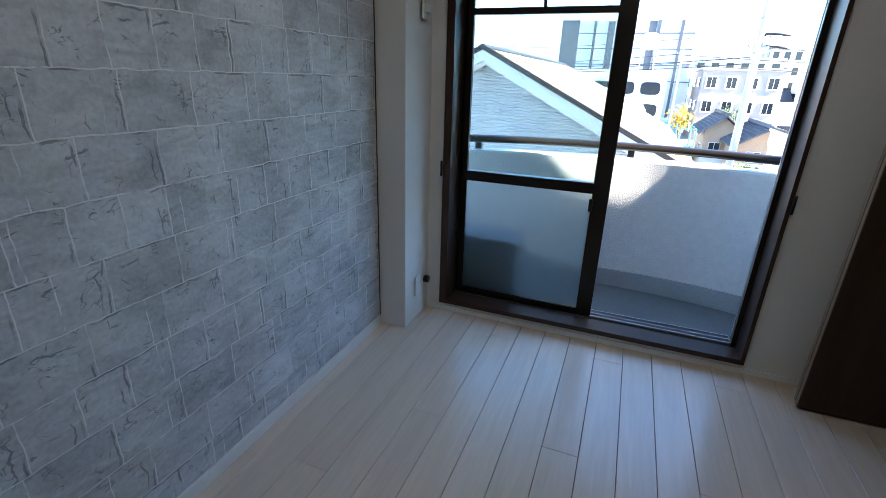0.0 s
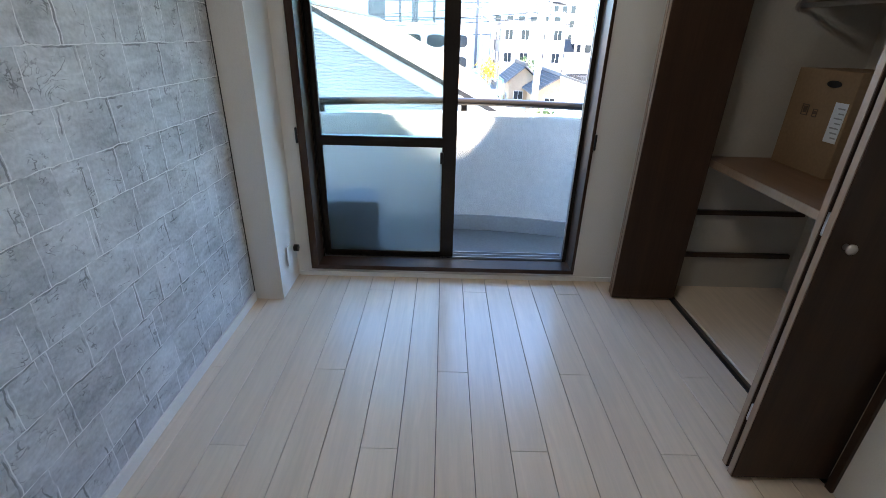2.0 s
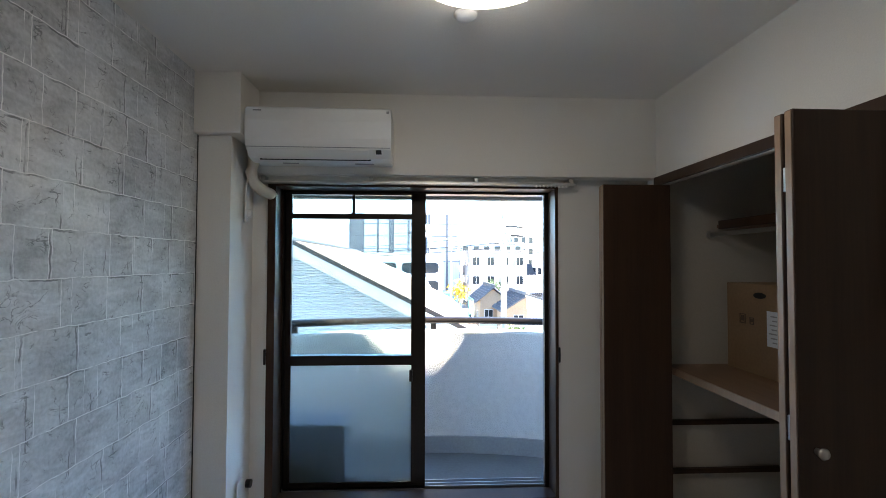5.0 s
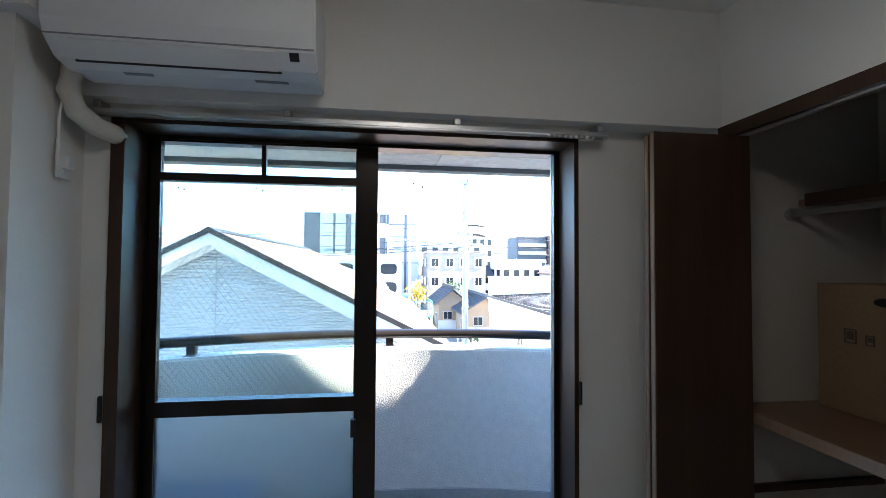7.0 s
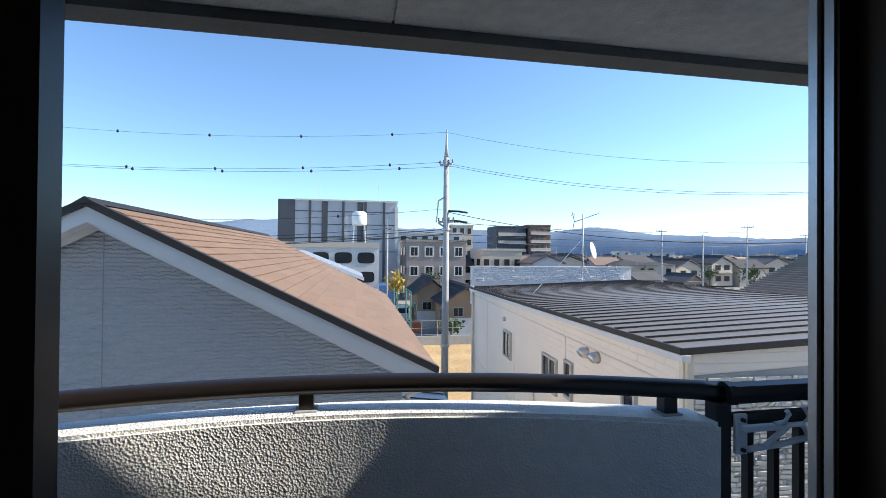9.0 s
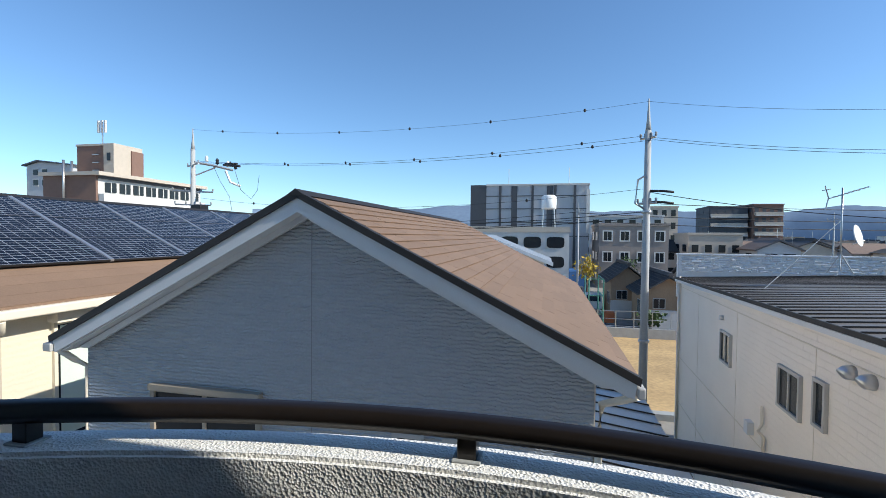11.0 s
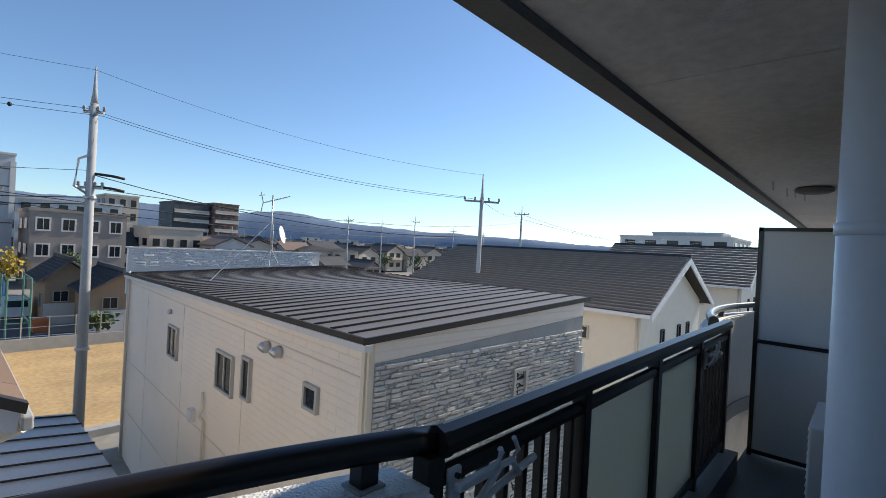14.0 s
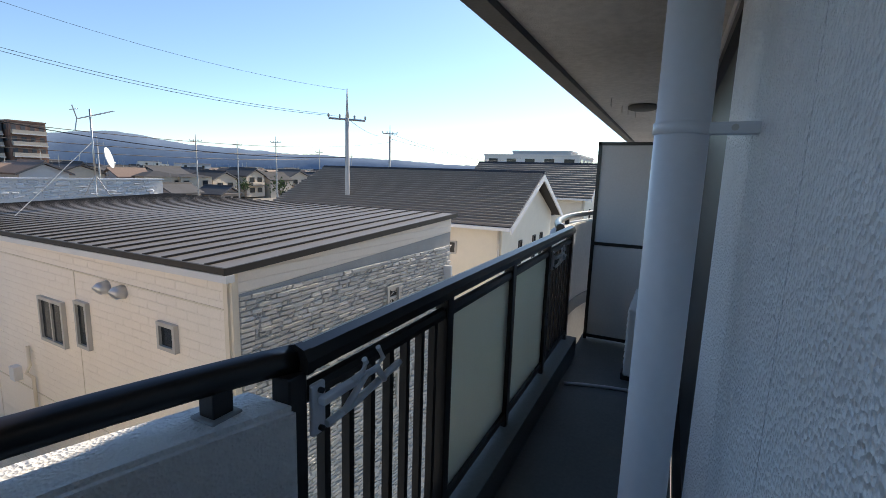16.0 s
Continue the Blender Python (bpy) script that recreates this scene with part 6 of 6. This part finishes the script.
# ---- trees and street things ----
def tree(x, y, h, r, leaf, label, n=260):
    t = thing("tree", label, "tree", "", (x, y, GROUND))
    rg = random.Random(int(x * 10) + 3)
    part("trunk", tube([(x, y, GROUND), (x + 0.05, y, GROUND + h * 0.3), (x, y + 0.05, GROUND + h * 0.6)], 0.14, 8, taper=0.06), M_BARK, t)
    for k in range(5):
        a = k * 1.3
        part("limb", tube([(x, y, GROUND + h * 0.4), (x + r * 0.6 * math.cos(a), y + r * 0.6 * math.sin(a), GROUND + h * 0.75)], 0.05, 5, taper=0.02), M_BARK, t)
    bm = bmesh.new()
    for i in range(n):
        a, b, q = rg.uniform(0, 6.28), rg.uniform(-1, 1), rg.uniform(0.35, 1) * (0.75 + 0.35 * math.sin(i * 0.7))
        c = Vector((x + r * q * math.cos(a) * math.sqrt(1 - b * b), y + r * q * math.sin(a) * math.sqrt(1 - b * b), GROUND + h * 0.68 + h * 0.33 * q * b))
        m = Euler((rg.uniform(0, 3), rg.uniform(0, 3), rg.uniform(0, 3))).to_matrix()
        s = rg.uniform(0.12, 0.26)
        vs = [bm.verts.new(c + m @ Vector(p)) for p in ((-s, 0, 0), (0, -s * 0.6, s * 0.2), (s, 0, 0), (0, s * 0.6, s * 0.2))]
        bm.faces.new(vs)
    part("crown", bm, leaf, t)


tree(4.6, 56.0, 5.2, 1.7, M_LEAFY, "tree with bright yellow-green leaves by the street")
tree(10.2, 64, 4.8, 1.5, M_LEAF, "green tree in front of the apartments")
tree(7.4, 38.0, 2.0, 1.0, M_LEAF, "round green shrub by the wall", 200)
tree(70, 84, 5, 2.0, M_LEAF, "green garden tree among the houses")
tree(62, 66, 6, 2.2, M_LEAF, "green garden tree among the houses")
for x, y, h in ((58, 92, 4.0), (80, 96, 4.6), (92, 110, 5.2), (104, 100, 5.0), (125, 118, 6.0), (60, 106, 4.4)):
    tree(x, y, h, h * 0.38, M_LEAF, "dark green garden tree among the houses", 180)
blu = thing("blue_tarp_shed", "shed covered with a bright blue tarpaulin", "shed", at=(3.4, 62, GROUND))
part("cover", soft_box(2.2, 61, GROUND, 5.0, 64, GROUND + 3.0, 0.2), M_BLUE, blu)
net = thing("green_net_frame", "green steel net posts beside the field", "net frame", at=(3.6, 37.5, GROUND))
for x, y in ((3.2, 37.6), (4.2, 37.6), (3.2, 41), (4.2, 41)):
    part("post", tube([(x, y, GROUND), (x, y, GROUND + 4.0)], 0.05, 6), M_GREENNET, net)
for z in (1.5, 2.8, 4.0):
    part("bar", tube([(3.2, 37.6, GROUND + z), (4.2, 37.6, GROUND + z), (4.2, 41, GROUND + z)], 0.04, 6), M_GREENNET, net)
fe = thing("mesh_fence", "low grey wire fence along the field", "fence", at=(6, 37.2, GROUND))
for i in range(9):
    part("post", tube([(2.6 + i * 1.2, 37.15, GROUND + 0.6), (2.6 + i * 1.2, 37.15, GROUND + 1.9)], 0.03, 6), M_STEEL, fe)
for z in (0.8, 1.3, 1.85):
    part("bar", tube([(2.6, 37.15, GROUND + z), (12.2, 37.15, GROUND + z)], 0.02, 5), M_STEEL, fe)
for k, (x, c) in enumerate(((4.6, M_ACWHITE), (3.4, M_FARDARK))):
    y = 50 + k * 6
    car = thing("parked_car", ("white" if k == 0 else "dark") + " small car parked on the street", "car", "parked cars", (x, y, GROUND))
    part("body", prism([(y - 1.7, GROUND + 0.3), (y + 1.7, GROUND + 0.3), (y + 1.7, GROUND + 0.9), (y + 1.0, GROUND + 1.0), (y + 0.6, GROUND + 1.55), (y - 1.3, GROUND + 1.6), (y - 1.7, GROUND + 1.0)], "x", x - 0.75, x + 0.75), c, car)
    part("windscreen", prism([(y - 1.76, GROUND + 1.0), (y - 1.40, GROUND + 1.52), (y - 1.36, GROUND + 1.52), (y - 1.70, GROUND + 1.0)], "x", x - 0.62, x + 0.62), M_WINGLASS, car)
    for dx in (-0.7, 0.7):
        for dy in (-1.1, 1.1):
            part("wheel", tube([(x + dx - 0.09, y + dy, GROUND + 0.3), (x + dx + 0.09, y + dy, GROUND + 0.3)], 0.29, 14), M_BLACK, car)
bn = thing("orange_bin", "orange plastic crate stack by the lane", "crate", at=(5.2, 43, GROUND))
part("crate", soft_box(4.9, 42.6, GROUND, 5.7, 43.3, GROUND + 0.9, 0.05), M_ORANGE, bn)


# ---- hills ----
def hills(name, dist, a0, a1, base_h, amp, seed, mt):
    bm = bmesh.new()
    n = 200
    prev = None
    for i in range(n + 1):
        a = radians(a0 + (a1 - a0) * i / n)
        az = 90 - math.degrees(a)
        rise = min(1.0, max(0.0, (78 - az) / 66))
        deg = 0.55 + base_h * rise * (1.25 - 0.25 * rise) + 0.55 * math.exp(-((az - 29) / 4.0) ** 2) + 0.7 * math.exp(-((az + 9) / 8.0) ** 2)
        deg += amp * (noise.noise((i * 0.09 + seed, seed, 0)) + 0.5 * noise.noise((i * 0.31, seed, 3)) + 0.25 * noise.noise((i * 0.9, seed, 5)))
        h = dist * 1.08 * math.tan(radians(deg))
        x, y = dist * math.cos(a), dist * math.sin(a)
        q = [bm.verts.new(p) for p in ((x, y, GROUND - 5), (x * 1.02, y * 1.02, max(4, h * 0.55)), (x * 1.08, y * 1.08, max(6, h)), (x * 1.25, y * 1.25, GROUND - 5))]
        if prev:
            for j in range(3):
                bm.faces.new((prev[j], q[j], q[j + 1], prev[j + 1])).smooth = True
        prev = q
    bmesh.ops.recalc_face_normals(bm, faces=bm.faces[:])
    return tagged(part(name, bm, mt), "wooded hills along the horizon, blue haze painted into their colour", "hills", kind="structure")


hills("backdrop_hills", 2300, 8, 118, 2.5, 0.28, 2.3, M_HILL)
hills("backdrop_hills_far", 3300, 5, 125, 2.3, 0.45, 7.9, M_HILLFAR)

# ---- floor planks ----
rng = random.Random(3)
plank_meshes = {}


def plank(x0, x1, y0, y1):
    key = (round(x1 - x0, 3), round(y1 - y0, 3))
    if key not in plank_meshes:
        w, d = key[0] / 2 - 0.0011, key[1] / 2 - 0.0008
        bm = bmesh.new()
        lo = [bm.verts.new((sx * w, sy * d, -0.011)) for sx, sy in ((-1, -1), (1, -1), (1, 1), (-1, 1))]
        md = [bm.verts.new((sx * w, sy * d, -0.0012)) for sx, sy in ((-1, -1), (1, -1), (1, 1), (-1, 1))]
        hi = [bm.verts.new((sx * (w - 0.0014), sy * (d - 0.0014), 0.0)) for sx, sy in ((-1, -1), (1, -1), (1, 1), (-1, 1))]
        for a, b in ((lo, md), (md, hi)):
            for j in range(4):
                bm.faces.new((a[j], a[(j + 1) % 4], b[(j + 1) % 4], b[j]))
        bm.faces.new(hi)
        me = bpy.data.meshes.new("plank")
        bm.to_mesh(me)
        bm.free()
        me.materials.append(M_FLOOR)
        plank_meshes[key] = me
    o = new("plank", plank_meshes[key])
    o.parent = floor
    o.location = ((x0 + x1) / 2, (y0 + y1) / 2, 0)


x = -1.3
col = 0
first = 0.0715
while x < 1.19:
    w = min(first if col == 0 else 0.1445, 1.198 - x)
    y = YB - (0, 1.05, 0.45, 0.8)[col % 4]
    while y < 2.83:
        y1 = min(y + 1.8, 2.83)
        if y1 > YB and y1 - max(y, YB) > 0.02:
            plank(x, x + w, max(y, YB), y1)
        y += 1.8
    x += w
    col += 1

# ---- slates of the brown roof ----
sl_len = math.hypot(X1 - RX, RZ - EZ)
rang = math.degrees(math.atan2(RZ - EZ, X1 - RX))
slate = None
for r in range(22):
    n = 9
    for k in range(n + 1):
        ya = YF + 0.07 + (k - (0.5 if r % 2 else 0)) * 0.90
        yb = min(ya + 0.893, YE)
        ya = max(ya, YF + 0.07)
        if yb - ya < 0.2:
            continue
        m = Matrix.Translation((RX, 0, RZ)) @ pose(0, 0, 0, 0, rang)
        q = boxes((0.12 + r * (sl_len - 0.12) / 22, ya, 0.002, 0.12 + (r + 1) * (sl_len - 0.12) / 22 + 0.015, yb, 0.011))
        for v in q.verts:
            v.co.z += 0.024 * (v.co.x - 0.12 - r * (sl_len - 0.12) / 22) / 0.25
        p = part("slate", q, M_H1ROOF, g1)
        p.matrix_basis = m

# grey sheet behind the stones paints the shadow seen in their joints
h2("stone_backing", prism([(0.062, GROUND), (W2 - 0.01, GROUND), (W2 - 0.01, rz - 0.03), (0.062, rz - 0.27)], "y", -0.008, -0.001), M_CONCRETE, None, "grey backing sheet, shade of the joints painted in")
# ---- relief stones of the south face of the box house ----
rng = random.Random(11)
kinds = []
for k in range(10):
    w, h, d = rng.uniform(0.06, 0.19), rng.choice((0.024, 0.052, 0.052)), rng.uniform(0.02, 0.055)
    bm = boxes((0, -d, 0, w, 0.0, h))
    for v in bm.verts:
        if v.co.y < -0.001:
            v.co.y += rng.uniform(-0.022, 0.02)
            v.co.x += -0.008 if v.co.x > 0.01 else 0.008
            v.co.z += -0.004 if v.co.z > 0.01 else 0.004
    me = bpy.data.meshes.new("stone")
    bm.to_mesh(me)
    bm.free()
    me.materials.append(M_H2BRICK)
    kinds.append((w, h, me))
rest_v, rest_f, made = [], [], 0
z = -0.10
while z > -5.4:
    rowh = 0.062
    x = 0.07
    while x < W2 - 0.05:
        w, h, me = kinds[rng.randrange(10)]
        top = rz - 0.28 + 0.045 * x
        stack, zz = [], z
        while zz - z < rowh - h * 0.6:
            stack.append(zz)
            zz += h + 0.008
        for zz in stack:
            if zz + h > top or x + w > W2:
                continue
            if made < 300 and z > -1.9:
                o = new("stone", me)
                hang(o, g3)
                o.matrix_basis = HR @ Matrix.Translation((x, 0, zz))
                made += 1
            else:
                b0 = len(rest_v)
                m = HR @ Matrix.Translation((x, 0, zz))
                rest_v += [tuple(m @ v.co) for v in me.vertices]
                rest_f += [[b0 + i for i in p.vertices] for p in me.polygons]
        x += w + 0.010
    z -= rowh
me = bpy.data.meshes.new("stonework")
me.from_pydata(rest_v, [], rest_f)
me.materials.append(M_H2BRICK)
o = new("stonework", me)
hang(o, g3)
tagged(o, kind="stuff")
